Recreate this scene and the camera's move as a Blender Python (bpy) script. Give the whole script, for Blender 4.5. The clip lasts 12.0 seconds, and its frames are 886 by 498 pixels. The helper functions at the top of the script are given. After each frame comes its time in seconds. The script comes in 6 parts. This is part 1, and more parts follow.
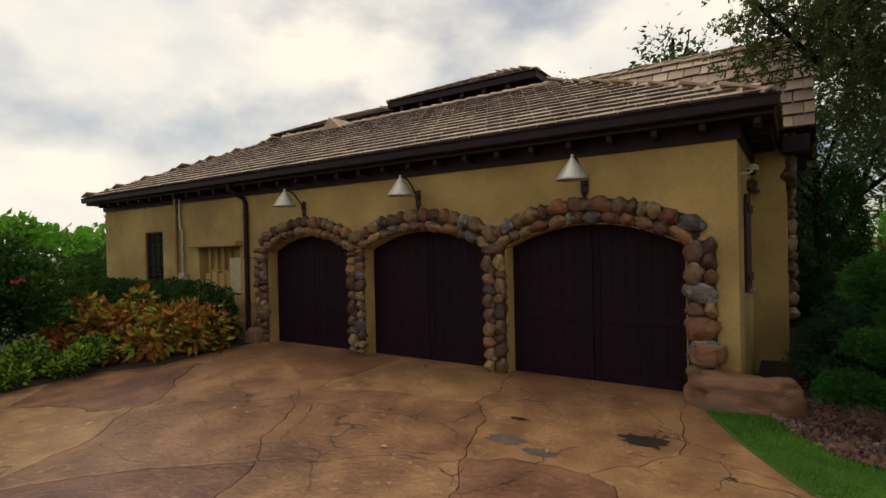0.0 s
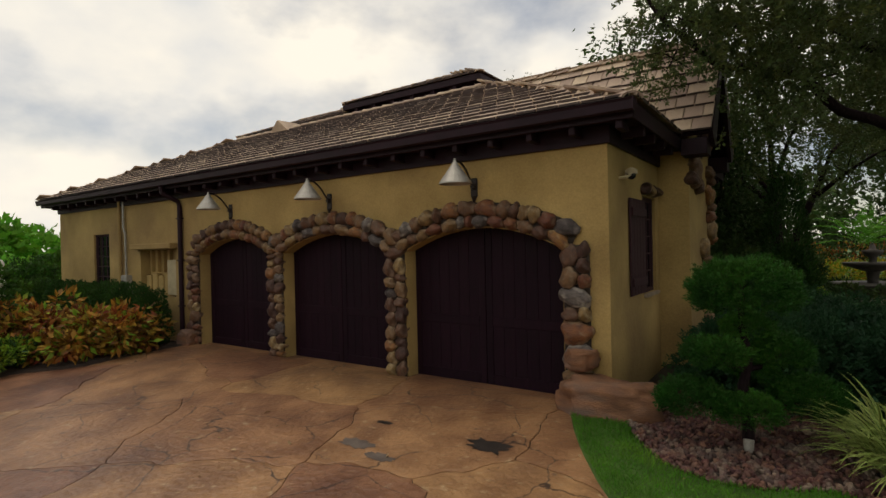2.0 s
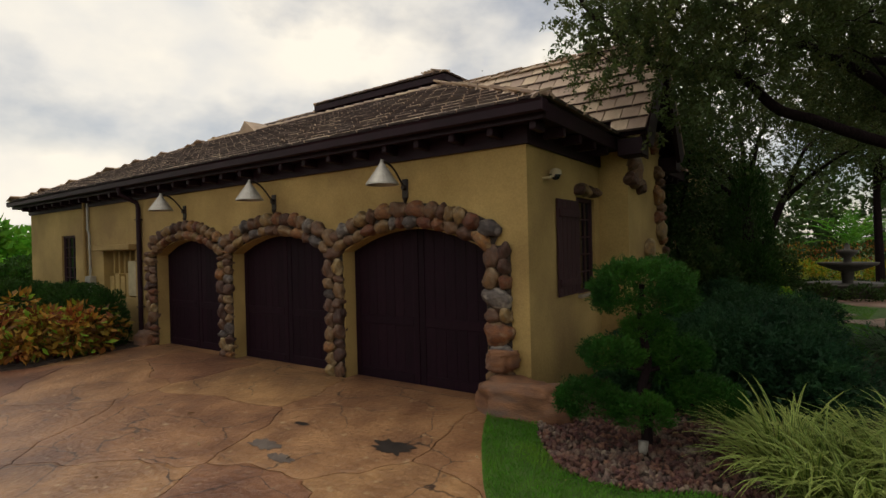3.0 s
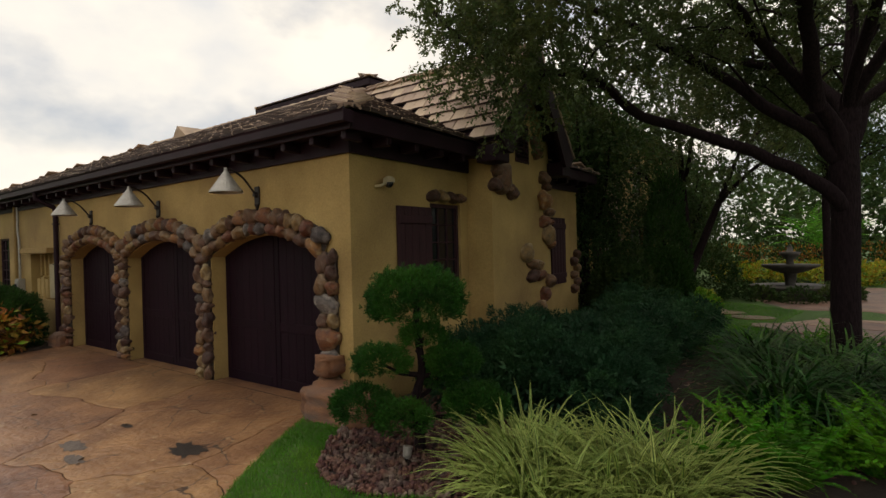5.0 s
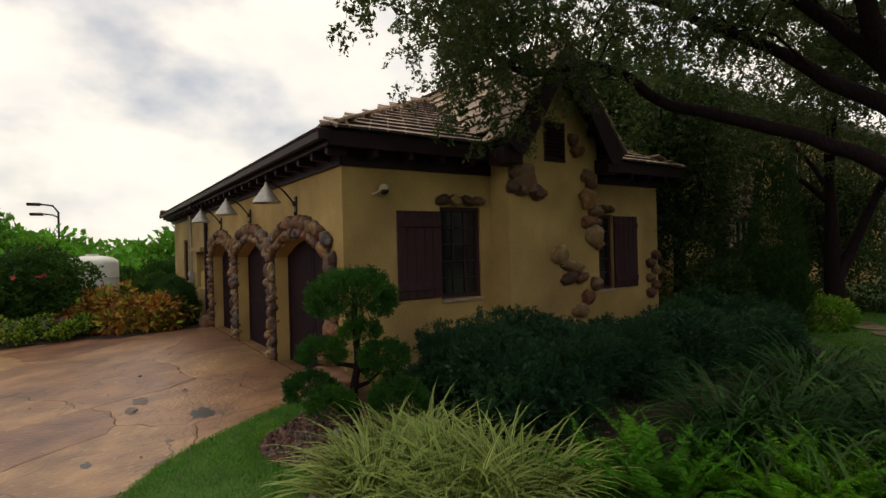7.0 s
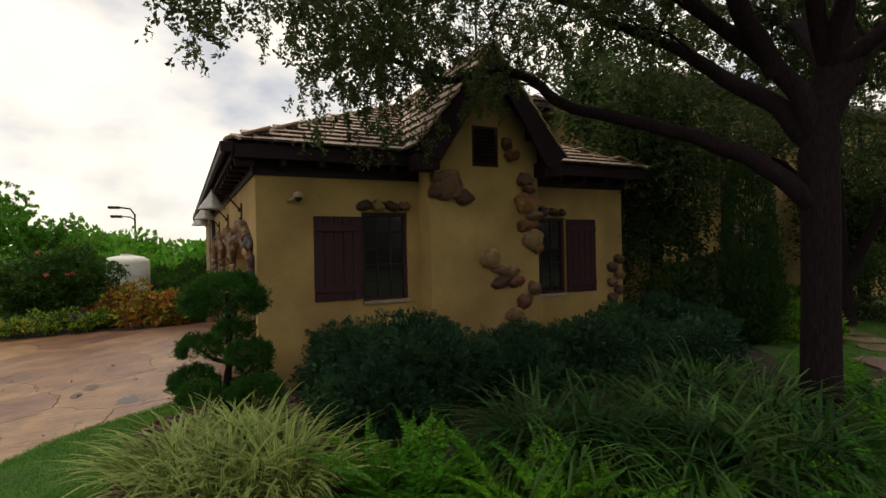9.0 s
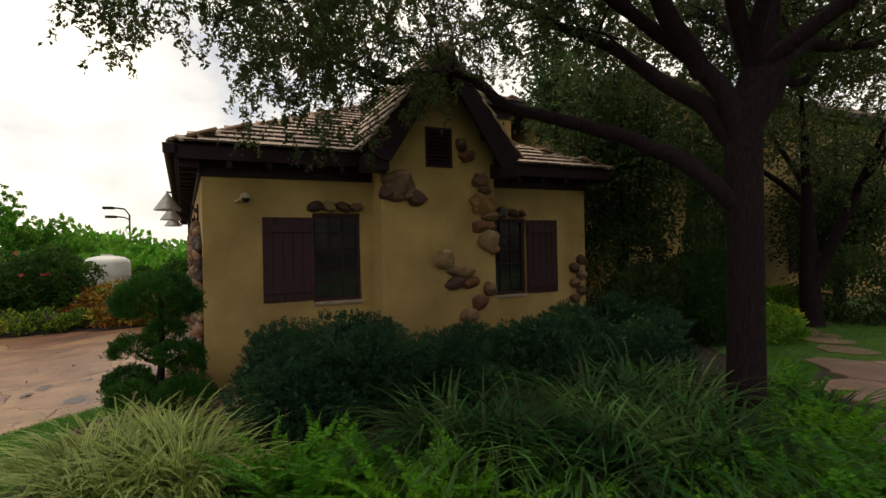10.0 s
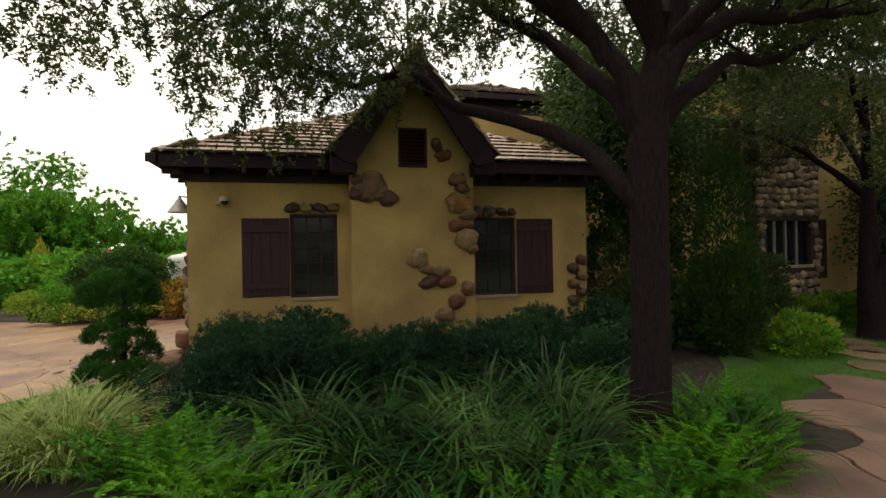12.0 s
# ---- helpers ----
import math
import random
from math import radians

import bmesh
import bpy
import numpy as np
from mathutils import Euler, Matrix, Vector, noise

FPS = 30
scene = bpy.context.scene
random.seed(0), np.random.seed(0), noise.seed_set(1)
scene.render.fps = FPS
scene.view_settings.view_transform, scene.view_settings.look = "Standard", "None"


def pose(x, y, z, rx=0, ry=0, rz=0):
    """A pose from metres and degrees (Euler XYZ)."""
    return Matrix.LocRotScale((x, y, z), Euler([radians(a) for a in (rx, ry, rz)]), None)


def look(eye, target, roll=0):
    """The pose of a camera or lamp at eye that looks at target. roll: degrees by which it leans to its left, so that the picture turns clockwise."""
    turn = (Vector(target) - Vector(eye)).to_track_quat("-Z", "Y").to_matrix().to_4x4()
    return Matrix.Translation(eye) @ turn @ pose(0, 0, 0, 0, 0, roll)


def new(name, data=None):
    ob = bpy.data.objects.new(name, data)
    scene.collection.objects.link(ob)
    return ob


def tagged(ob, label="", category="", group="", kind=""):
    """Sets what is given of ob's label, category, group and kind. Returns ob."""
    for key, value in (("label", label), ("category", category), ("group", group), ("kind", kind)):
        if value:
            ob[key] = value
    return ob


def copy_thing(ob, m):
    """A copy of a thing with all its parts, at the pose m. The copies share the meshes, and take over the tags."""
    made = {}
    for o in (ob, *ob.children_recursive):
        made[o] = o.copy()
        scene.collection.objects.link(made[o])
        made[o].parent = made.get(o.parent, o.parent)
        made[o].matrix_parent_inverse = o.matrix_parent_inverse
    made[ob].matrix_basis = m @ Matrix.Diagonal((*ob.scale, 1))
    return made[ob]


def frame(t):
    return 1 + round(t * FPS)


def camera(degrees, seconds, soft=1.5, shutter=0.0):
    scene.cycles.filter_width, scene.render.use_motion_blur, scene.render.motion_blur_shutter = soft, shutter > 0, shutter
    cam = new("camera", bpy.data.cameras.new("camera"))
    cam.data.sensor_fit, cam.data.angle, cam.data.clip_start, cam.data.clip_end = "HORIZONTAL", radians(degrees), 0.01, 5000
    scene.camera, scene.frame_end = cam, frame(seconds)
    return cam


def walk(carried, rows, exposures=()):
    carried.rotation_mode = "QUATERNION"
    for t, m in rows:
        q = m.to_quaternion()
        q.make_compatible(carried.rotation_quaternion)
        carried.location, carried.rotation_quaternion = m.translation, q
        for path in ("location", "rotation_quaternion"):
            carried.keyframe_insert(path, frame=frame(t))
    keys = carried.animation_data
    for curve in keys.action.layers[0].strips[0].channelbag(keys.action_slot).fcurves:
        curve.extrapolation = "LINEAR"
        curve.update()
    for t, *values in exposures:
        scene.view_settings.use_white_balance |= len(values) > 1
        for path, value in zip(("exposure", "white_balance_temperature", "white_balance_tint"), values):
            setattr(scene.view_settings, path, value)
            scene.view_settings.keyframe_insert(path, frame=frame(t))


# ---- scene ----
cam = camera(80.6, 12.0)
METRES, EYE, TILT, LEAN, TURN = 14.0, 2.2, 0.0, 0.0, 33.9
ROWS = [
    (0.0, 0.0, 0.0, 0.0, -0.01, -0.37, 1.3),
    (0.5, 0.0201, -0.0002, -0.0005, 0.08, -0.38, 1.31),
    (1.0, 0.0507, -0.0006, -0.0005, 0.28, -0.39, 1.31),
    (1.5, 0.0882, -0.0013, 0.0001, 0.46, -0.37, 1.33),
    (2.0, 0.1268, -0.0009, 0.001, 0.71, -0.33, 1.3),
    (2.5, 0.165, -0.0001, -0.0005, 0.87, -0.29, 1.34),
    (4.5, 0.3353, -0.0022, 0.0023, 1.62, -0.37, 1.43),
    (5.0, 0.3806, -0.0044, 0.003, 2.14, -0.36, 1.42),
    (5.5, 0.4277, -0.005, 0.0031, 6.49, -0.29, 1.43),
    (6.0, 0.477, -0.0029, 0.0031, 9.04, -0.22, 1.39),
    (6.5, 0.5259, 0.0013, 0.0032, 15.6, -0.21, 1.44),
    (8.5, 0.7178, 0.0597, 0.0044, 29.13, -0.01, 1.23),
    (9.0, 0.7498, 0.0737, 0.0045, 29.35, -0.02, 1.22),
    (9.5, 0.7777, 0.0883, 0.0054, 29.51, -0.04, 1.25),
    (10.0, 0.8058, 0.1052, 0.0041, 29.63, -0.0, 1.21),
    (10.5, 0.8387, 0.1263, 0.0026, 29.75, 0.02, 1.17),
    (11.0, 0.8749, 0.1502, 0.001, 30.2, -0.02, 1.15),
    (11.5, 0.9125, 0.1758, 0.0011, 34.43, 0.03, 1.12),
    (12.0, 0.9494, 0.2026, 0.0008, 41.11, 0.12, 1.05),
]
walk(cam, [(t, pose(0, 0, EYE, TILT, LEAN, TURN) @ pose(METRES * x, METRES * y, METRES * z, 90 + pitch, roll, yaw)) for t, x, y, z, yaw, pitch, roll in ROWS],
     exposures=[(0.0, -0.52, 7200, 12), (2.5, -0.55, 7200, 12), (5.0, -0.42, 7200, 13), (8.5, -0.35, 7200, 14), (10.5, -0.15, 7300, 14), (11.2, -0.05, 7300, 12), (12.0, 0.25, 7300, 11)])


# ---- light ----
def nodes_of(tree):
    tree.nodes.clear()
    return tree.nodes, tree.links


world = bpy.data.worlds.new("overcast_sky")
scene.world = world
world.use_nodes = True
wn, wl = nodes_of(world.node_tree)
sky = wn.new("ShaderNodeTexSky")
sky.sky_type, sky.sun_disc = "NISHITA", False
sky.sun_elevation, sky.sun_rotation = radians(70), radians(-80)
coord = wn.new("ShaderNodeTexCoord")
squash = wn.new("ShaderNodeMapping")
squash.inputs["Scale"].default_value = (1.0, 1.0, 1.7)
cloud = wn.new("ShaderNodeTexNoise")
cloud.inputs["Scale"].default_value, cloud.inputs["Detail"].default_value, cloud.inputs["Roughness"].default_value = 2.1, 8.0, 0.52
cover = wn.new("ShaderNodeValToRGB")
cover.color_ramp.elements[0].position, cover.color_ramp.elements[0].color = 0.35, (0.10, 0.10, 0.10, 1)
cover.color_ramp.elements[1].position, cover.color_ramp.elements[1].color = 0.53, (1, 1, 1, 1)
billow = wn.new("ShaderNodeTexNoise")
billow.inputs["Scale"].default_value, billow.inputs["Detail"].default_value = 5.0, 7.0
white = wn.new("ShaderNodeValToRGB")
white.color_ramp.elements[0].position, white.color_ramp.elements[0].color = 0.3, (0.76, 0.80, 0.83, 1)
white.color_ramp.elements[1].position, white.color_ramp.elements[1].color = 0.6, (1.0, 0.99, 0.92, 1)
gain = wn.new("ShaderNodeVectorMath")
gain.operation = "SCALE"
gain.inputs["Scale"].default_value = 12.5
blend = wn.new("ShaderNodeMixRGB")
back = wn.new("ShaderNodeBackground")
back.inputs["Strength"].default_value = 0.114
wout = wn.new("ShaderNodeOutputWorld")
wl.new(coord.outputs["Generated"], squash.inputs["Vector"])
wl.new(squash.outputs["Vector"], cloud.inputs["Vector"])
wl.new(squash.outputs["Vector"], billow.inputs["Vector"])
wl.new(cloud.outputs["Fac"], cover.inputs["Fac"])
wl.new(billow.outputs["Fac"], white.inputs["Fac"])
wl.new(white.outputs["Color"], gain.inputs[0])
wl.new(cover.outputs["Color"], blend.inputs["Fac"])
wl.new(sky.outputs["Color"], blend.inputs["Color1"])
wl.new(gain.outputs["Vector"], blend.inputs["Color2"])
wl.new(blend.outputs["Color"], back.inputs["Color"])
wl.new(back.outputs["Background"], wout.inputs["Surface"])

sun_data = bpy.data.lights.new("sun", "SUN")
sun_data.energy, sun_data.angle, sun_data.color = 1.3, radians(32), (1.0, 0.94, 0.84)
sun = new("sun", sun_data)
sun.matrix_world = look((-11, 8, 31), (0, 6, 0))


# ---- materials ----
def material(name, colour, second=None, scale=6.0, fine=60.0, rough=0.8, bump=0.15, metal=0.0, vary=0.0, gloss=0.5,
             third=None, third_scale=0.9, stretch=(1, 1, 1), bump_scale=None, thin=0.0, cracks=False):
    """Two colours mixed by noise at one scale, a third as broad stains, fine grain and relief; vary: spread from piece to piece."""
    m = bpy.data.materials.new(name)
    m.use_nodes = True
    n, l = nodes_of(m.node_tree)
    out = n.new("ShaderNodeOutputMaterial")
    b = n.new("ShaderNodeBsdfPrincipled")
    b.inputs["Roughness"].default_value, b.inputs["Metallic"].default_value = rough, metal
    b.inputs["Specular IOR Level"].default_value = gloss
    tc = n.new("ShaderNodeTexCoord")
    mp = n.new("ShaderNodeMapping")
    mp.inputs["Scale"].default_value = stretch
    l.new(tc.outputs["Object"], mp.inputs["Vector"])

    def noise_at(s, detail=5.0):
        t = n.new("ShaderNodeTexNoise")
        t.inputs["Scale"].default_value, t.inputs["Detail"].default_value = s, detail
        l.new(mp.outputs["Vector"], t.inputs["Vector"])
        return t.outputs["Fac"]

    def ramp(fac, lo, hi):
        r = n.new("ShaderNodeMapRange")
        r.inputs["From Min"].default_value, r.inputs["From Max"].default_value = lo, hi
        l.new(fac, r.inputs["Value"])
        return r.outputs["Result"]

    def mix(fac, a, c, kind="MIX"):
        x = n.new("ShaderNodeMixRGB")
        x.blend_type = kind
        for sock, v in (("Fac", fac), ("Color1", a), ("Color2", c)):
            if isinstance(v, (int, float)):
                x.inputs[sock].default_value = v
            elif isinstance(v, tuple):
                x.inputs[sock].default_value = (*v[:3], 1)
            else:
                l.new(v, x.inputs[sock])
        return x.outputs["Color"]

    second = second or tuple(c * 0.75 for c in colour)
    col = mix(ramp(noise_at(scale), 0.35, 0.65), colour, second)
    if third:
        col = mix(ramp(noise_at(third_scale, 6.0), 0.48, 0.68), col, third)
    g = noise_at(fine, 3.0)
    col = mix(0.35, col, mix(ramp(g, 0.3, 0.7), (0.45, 0.45, 0.45), (1.0, 1.0, 1.0)), "MULTIPLY")
    if cracks:
        warp = n.new("ShaderNodeTexNoise")
        warp.inputs["Scale"].default_value, warp.inputs["Detail"].default_value = 1.6, 6.0
        l.new(mp.outputs["Vector"], warp.inputs["Vector"])
        push = n.new("ShaderNodeMixRGB")
        push.blend_type, push.inputs["Fac"].default_value = "ADD", 0.55
        l.new(mp.outputs["Vector"], push.inputs["Color1"])
        l.new(warp.outputs["Color"], push.inputs["Color2"])
        vor = n.new("ShaderNodeTexVoronoi")
        vor.feature, vor.inputs["Scale"].default_value = "DISTANCE_TO_EDGE", 0.75
        l.new(push.outputs["Color"], vor.inputs["Vector"])
        line = ramp(vor.outputs["Distance"], 0.009, 0.002)
        some = n.new("ShaderNodeMath")
        some.operation = "MULTIPLY"
        l.new(line, some.inputs[0])
        l.new(ramp(noise_at(0.9), 0.40, 0.50), some.inputs[1])
        col = mix(some.outputs[0], col, (0.035, 0.02, 0.015))
        col = mix(ramp(noise_at(9.0, 8.0), 0.62, 0.75), col, (0.36, 0.25, 0.15))
        col = mix(ramp(noise_at(4.3, 8.0), 0.66, 0.74), col, (0.07, 0.042, 0.032))
    if vary:
        info = n.new("ShaderNodeObjectInfo")
        geo = n.new("ShaderNodeNewGeometry")
        add = n.new("ShaderNodeMath")
        add.operation = "ADD"
        l.new(info.outputs["Random"], add.inputs[0])
        l.new(geo.outputs["Random Per Island"], add.inputs[1])
        frac = n.new("ShaderNodeMath")
        frac.operation = "FRACT"
        l.new(add.outputs[0], frac.inputs[0])
        hsv = n.new("ShaderNodeHueSaturation")
        l.new(ramp_out(n, l, frac.outputs[0], 1 - vary, 1 + vary), hsv.inputs["Value"])
        l.new(ramp_out(n, l, frac.outputs[0], 0.5 - vary * 0.05, 0.5 + vary * 0.04), hsv.inputs["Hue"])
        l.new(col, hsv.inputs["Color"])
        col = hsv.outputs["Color"]
    l.new(col, b.inputs["Base Color"])
    if bump:
        bp = n.new("ShaderNodeBump")
        bp.inputs["Strength"].default_value, bp.inputs["Distance"].default_value = bump, 0.02
        l.new(noise_at(bump_scale or fine * 0.5, 6.0), bp.inputs["Height"])
        l.new(bp.outputs["Normal"], b.inputs["Normal"])
    shader = b.outputs["BSDF"]
    if thin:
        tr = n.new("ShaderNodeBsdfTranslucent")
        l.new(col, tr.inputs["Color"])
        ms = n.new("ShaderNodeMixShader")
        ms.inputs["Fac"].default_value = thin
        l.new(shader, ms.inputs[1])
        l.new(tr.outputs["BSDF"], ms.inputs[2])
        shader = ms.outputs["Shader"]
    l.new(shader, out.inputs["Surface"])
    return m


def ramp_out(n, l, value, lo, hi):
    r = n.new("ShaderNodeMapRange")
    r.inputs["To Min"].default_value, r.inputs["To Max"].default_value = lo, hi
    l.new(value, r.inputs["Value"])
    return r.outputs["Result"]


STUCCO = material("ochre_stucco", (0.50, 0.345, 0.13), (0.35, 0.235, 0.083), 0.9, 42, 0.9, 0.5, third=(0.28, 0.18, 0.072), third_scale=0.55, bump_scale=14)
DARKWOOD = material("dark_stained_wood", (0.017, 0.0052, 0.0118), (0.011, 0.0038, 0.008), 5, 50, 0.6, 0.15, stretch=(6, 6, 0.6), vary=0.2, gloss=0.12)
EAVEWOOD = material("eave_brown_paint", (0.026, 0.0095, 0.0175), (0.017, 0.0065, 0.012), 3, 40, 0.55, 0.1, gloss=0.2)
SHUTTER = material("shutter_brown_paint", (0.05, 0.018, 0.024), (0.034, 0.013, 0.017), 4, 50, 0.65, 0.2, stretch=(5, 5, 0.5), gloss=0.25)
TILE = material("concrete_roof_tile", (0.47, 0.345, 0.25), (0.34, 0.245, 0.178), 3, 70, 0.7, 0.3, vary=0.28, third=(0.21, 0.155, 0.125), third_scale=0.8)
# tile butt ends: the shade under each course is put into this darker colour
BUTT = material("shaded_tile_edge", (0.10, 0.072, 0.066), (0.055, 0.04, 0.038), 6, 60, 0.9, 0.4, vary=0.3)
STONE = material("river_stone", (0.175, 0.088, 0.038), (0.06, 0.034, 0.023), 3, 26, 0.6, 0.9, vary=0.65, third=(0.30, 0.20, 0.12), third_scale=1.6)
GREYSTONE = material("grey_river_stone", (0.13, 0.105, 0.095), (0.055, 0.044, 0.042), 4, 26, 0.65, 0.9, vary=0.5, third=(0.27, 0.23, 0.20), third_scale=3)
REDSTONE = material("rust_river_stone", (0.23, 0.085, 0.025), (0.11, 0.042, 0.022), 4, 26, 0.6, 0.9, vary=0.4, third=(0.28, 0.18, 0.10), third_scale=3)
MORTAR = material("mortar", (0.055, 0.04, 0.03), (0.03, 0.022, 0.018), 12, 80, 0.95, 0.4)
SLAB = material("stamped_concrete", (0.325, 0.17, 0.084), (0.18, 0.085, 0.043), 1.9, 30, 0.38, 0.9, vary=0.3, third=(0.135, 0.064, 0.038), third_scale=0.9, bump_scale=14, cracks=True)
SOIL = material("soil", (0.035, 0.02, 0.013), (0.02, 0.012, 0.009), 5, 60, 0.95, 0.6)
LAWN = material("lawn", (0.05, 0.12, 0.013), (0.036, 0.085, 0.01), 2.5, 130, 0.9, 0.6)
METALGREY = material("galvanised_metal", (0.42, 0.40, 0.36), (0.33, 0.31, 0.28), 8, 60, 0.45, 0.05, metal=0.4)
IRON = material("wrought_iron", (0.03, 0.022, 0.02), None, 10, 80, 0.5, 0.1, metal=0.5)


# ---- builders ----
def empty(name, at=(0, 0, 0), label="", category="", group="", kind=""):
    ob = new(name)
    ob.location = at
    ob.empty_display_size = 0.2
    return tagged(ob, label, category, group, kind)


def smooth(me):
    me.polygons.foreach_set("use_smooth", [True] * len(me.polygons))


def part(name, bm, mat, parent=None, label="", soft=False):
    """Links a bmesh as one mesh object; under a parent it keeps its world place."""
    me = bpy.data.meshes.new(name)
    bm.to_mesh(me)
    bm.free()
    me.materials.append(mat)
    if soft:
        smooth(me)
    ob = new(name, me)
    if parent:
        ob.parent = parent
        ob.matrix_parent_inverse = Matrix.Identity(4) if parent.parent else Matrix.Translation(parent.location).inverted()
    return tagged(ob, label)


def box(bm, lo, hi, bevel=0.0, m=None):
    g = bmesh.ops.create_cube(bm, size=1.0)
    vs = g["verts"]
    lo, hi = Vector(lo), Vector(hi)
    for v in vs:
        v.co = Vector([(lo[i] + hi[i]) / 2 + v.co[i] * (hi[i] - lo[i]) for i in range(3)])
    if bevel:
        es = list({e for v in vs for e in v.link_edges})
        r = bmesh.ops.bevel(bm, geom=es, offset=bevel, segments=1, affect="EDGES")
        vs = list({v for f in r["faces"] for v in f.verts} | {v for v in vs if v.is_valid})
    if m is not None:
        bmesh.ops.transform(bm, matrix=m, verts=vs)
    return bm


def boxes(*spans, bevel=0.006):
    bm = bmesh.new()
    for lo, hi in spans:
        box(bm, lo, hi, bevel)
    return bm


def tube(bm, pts, radii, sides=8, caps=True):
    """A tapered tube along a line of points."""
    pts = [Vector(p) for p in pts]
    rings, up = [], Vector((0.31, 0.17, 0.93))
    for i, p in enumerate(pts):
        d = (pts[min(i + 1, len(pts) - 1)] - pts[max(i - 1, 0)]).normalized()
        a = d.cross(up)
        if a.length < 0.1:
            a = d.cross(Vector((1, 0, 0)))
        a.normalize()
        c = d.cross(a)
        r = radii[i] if isinstance(radii, (list, tuple)) else radii
        rings.append([bm.verts.new(p + (a * math.cos(2 * math.pi * k / sides) + c * math.sin(2 * math.pi * k / sides)) * r) for k in range(sides)])
    for q, r in zip(rings, rings[1:]):
        for k in range(sides):
            bm.faces.new((q[k], q[(k + 1) % sides], r[(k + 1) % sides], r[k]))
    if caps:
        bm.faces.new(rings[0])
        bm.faces.new(rings[-1][::-1])
    return bm


def sheet_with_holes(outline, holes, place, depth):
    """A flat outline with holes, made thick: place maps (u, v, w) into the world."""
    bm = bmesh.new()
    edges = []
    for loop in [outline, *holes]:
        vs = [bm.verts.new((u, v, 0)) for u, v in loop]
        edges += [bm.edges.new((vs[i], vs[(i + 1) % len(vs)])) for i in range(len(vs))]
    bmesh.ops.triangle_fill(bm, edges=edges, use_beauty=True)
    r = bmesh.ops.extrude_face_region(bm, geom=bm.faces[:])
    for v in [e for e in r["geom"] if isinstance(e, bmesh.types.BMVert)]:
        v.co.z = depth
    for v in bm.verts:
        v.co = Vector(place(*v.co))
    bmesh.ops.recalc_face_normals(bm, faces=bm.faces[:])
    return bm


def arch(x0, x1, z0, spring, crown, steps=14):
    """An opening with a low round head, as points (x, z)."""
    half, rise, mid = (x1 - x0) / 2, crown - spring, (x0 + x1) / 2
    rad = (half * half + rise * rise) / (2 * rise)
    a = math.asin(half / rad)
    head = [(mid + rad * math.sin(t), crown - rad + rad * math.cos(t)) for t in (a - 2 * a * i / steps for i in range(steps + 1))]
    return [(x0, z0), (x1, z0), *head]


def rect(a, b, c, d):
    return [(a, b), (c, b), (c, d), (a, d)]


def fall(x, y):
    """The height of the ground."""
    return 0.06 + max(-0.17, min(0.0, (y - 7.6) * 0.035)) if x < 12 else 0.0


# ---- ground ----
def patch(name, outline, lift, mat, label, category, step=0.6, kind="structure", skirt=0.12):
    """A flat sheet inside a closed outline that follows the ground, with a skirt downwards."""
    bm = bmesh.new()
    vs = [bm.verts.new((x, y, 0)) for x, y in outline]
    es = [bm.edges.new((vs[i], vs[(i + 1) % len(vs)])) for i in range(len(vs))]
    bmesh.ops.triangle_fill(bm, edges=es, use_beauty=True)
    for _ in range(5):
        long = [e for e in bm.edges if e.calc_length() > step]
        if not long or len(bm.verts) > 12000:
            break
        bmesh.ops.subdivide_edges(bm, edges=long, cuts=1)
        bmesh.ops.triangulate(bm, faces=[f for f in bm.faces if len(f.verts) > 3])
    rim = [e for e in bm.edges if e.is_boundary]
    for v in bm.verts:
        edge = v.is_boundary
        v.co.z = fall(v.co.x, v.co.y) + lift * (0.55 if edge else 1) + (0 if edge else 0.012 * noise.noise(v.co * 1.7))
    r = bmesh.ops.extrude_edge_only(bm, edges=rim)
    for v in [e for e in r["geom"] if isinstance(e, bmesh.types.BMVert)]:
        v.co.z -= skirt
    bmesh.ops.recalc_face_normals(bm, faces=bm.faces[:])
    return tagged(part(name, bm, mat, soft=True), label, category, kind=kind)


def curve(pts, steps=6):
    """A smooth line through points (Catmull-Rom), open."""
    pts = [Vector((*p, 0)) if len(p) == 2 else Vector(p) for p in pts]
    out = []
    for i in range(len(pts) - 1):
        p0, p1, p2, p3 = pts[max(i - 1, 0)], pts[i], pts[i + 1], pts[min(i + 2, len(pts) - 1)]
        for k in range(steps):
            t = k / steps
            out.append(0.5 * ((2 * p1) + (p2 - p0) * t + (2 * p0 - 5 * p1 + 4 * p2 - p3) * t * t + (3 * p1 - p0 - 3 * p2 + p3) * t ** 3))
    return out + [pts[-1]]


def flat(pts):
    return [(p[0], p[1]) for p in pts]


bm = bmesh.new()
rings = []
for r in (0, 12, 30, 60, 120, 300, 900, 3000):
    if r == 0:
        rings.append([bm.verts.new((0, 8, -0.16))])
    else:
        rings.append([bm.verts.new((r * math.cos(k * math.pi / 24), 8 + r * math.sin(k * math.pi / 24), -0.16)) for k in range(48)])
for k in range(48):
    bm.faces.new((rings[0][0], rings[1][k], rings[1][(k + 1) % 48]))
    for a, b in zip(rings[1:], rings[2:]):
        bm.faces.new((a[k], b[k], b[(k + 1) % 48], a[(k + 1) % 48]))
tagged(part("ground", bm, LAWN), "flat green grassy ground reaching the horizon", "ground", kind="structure")

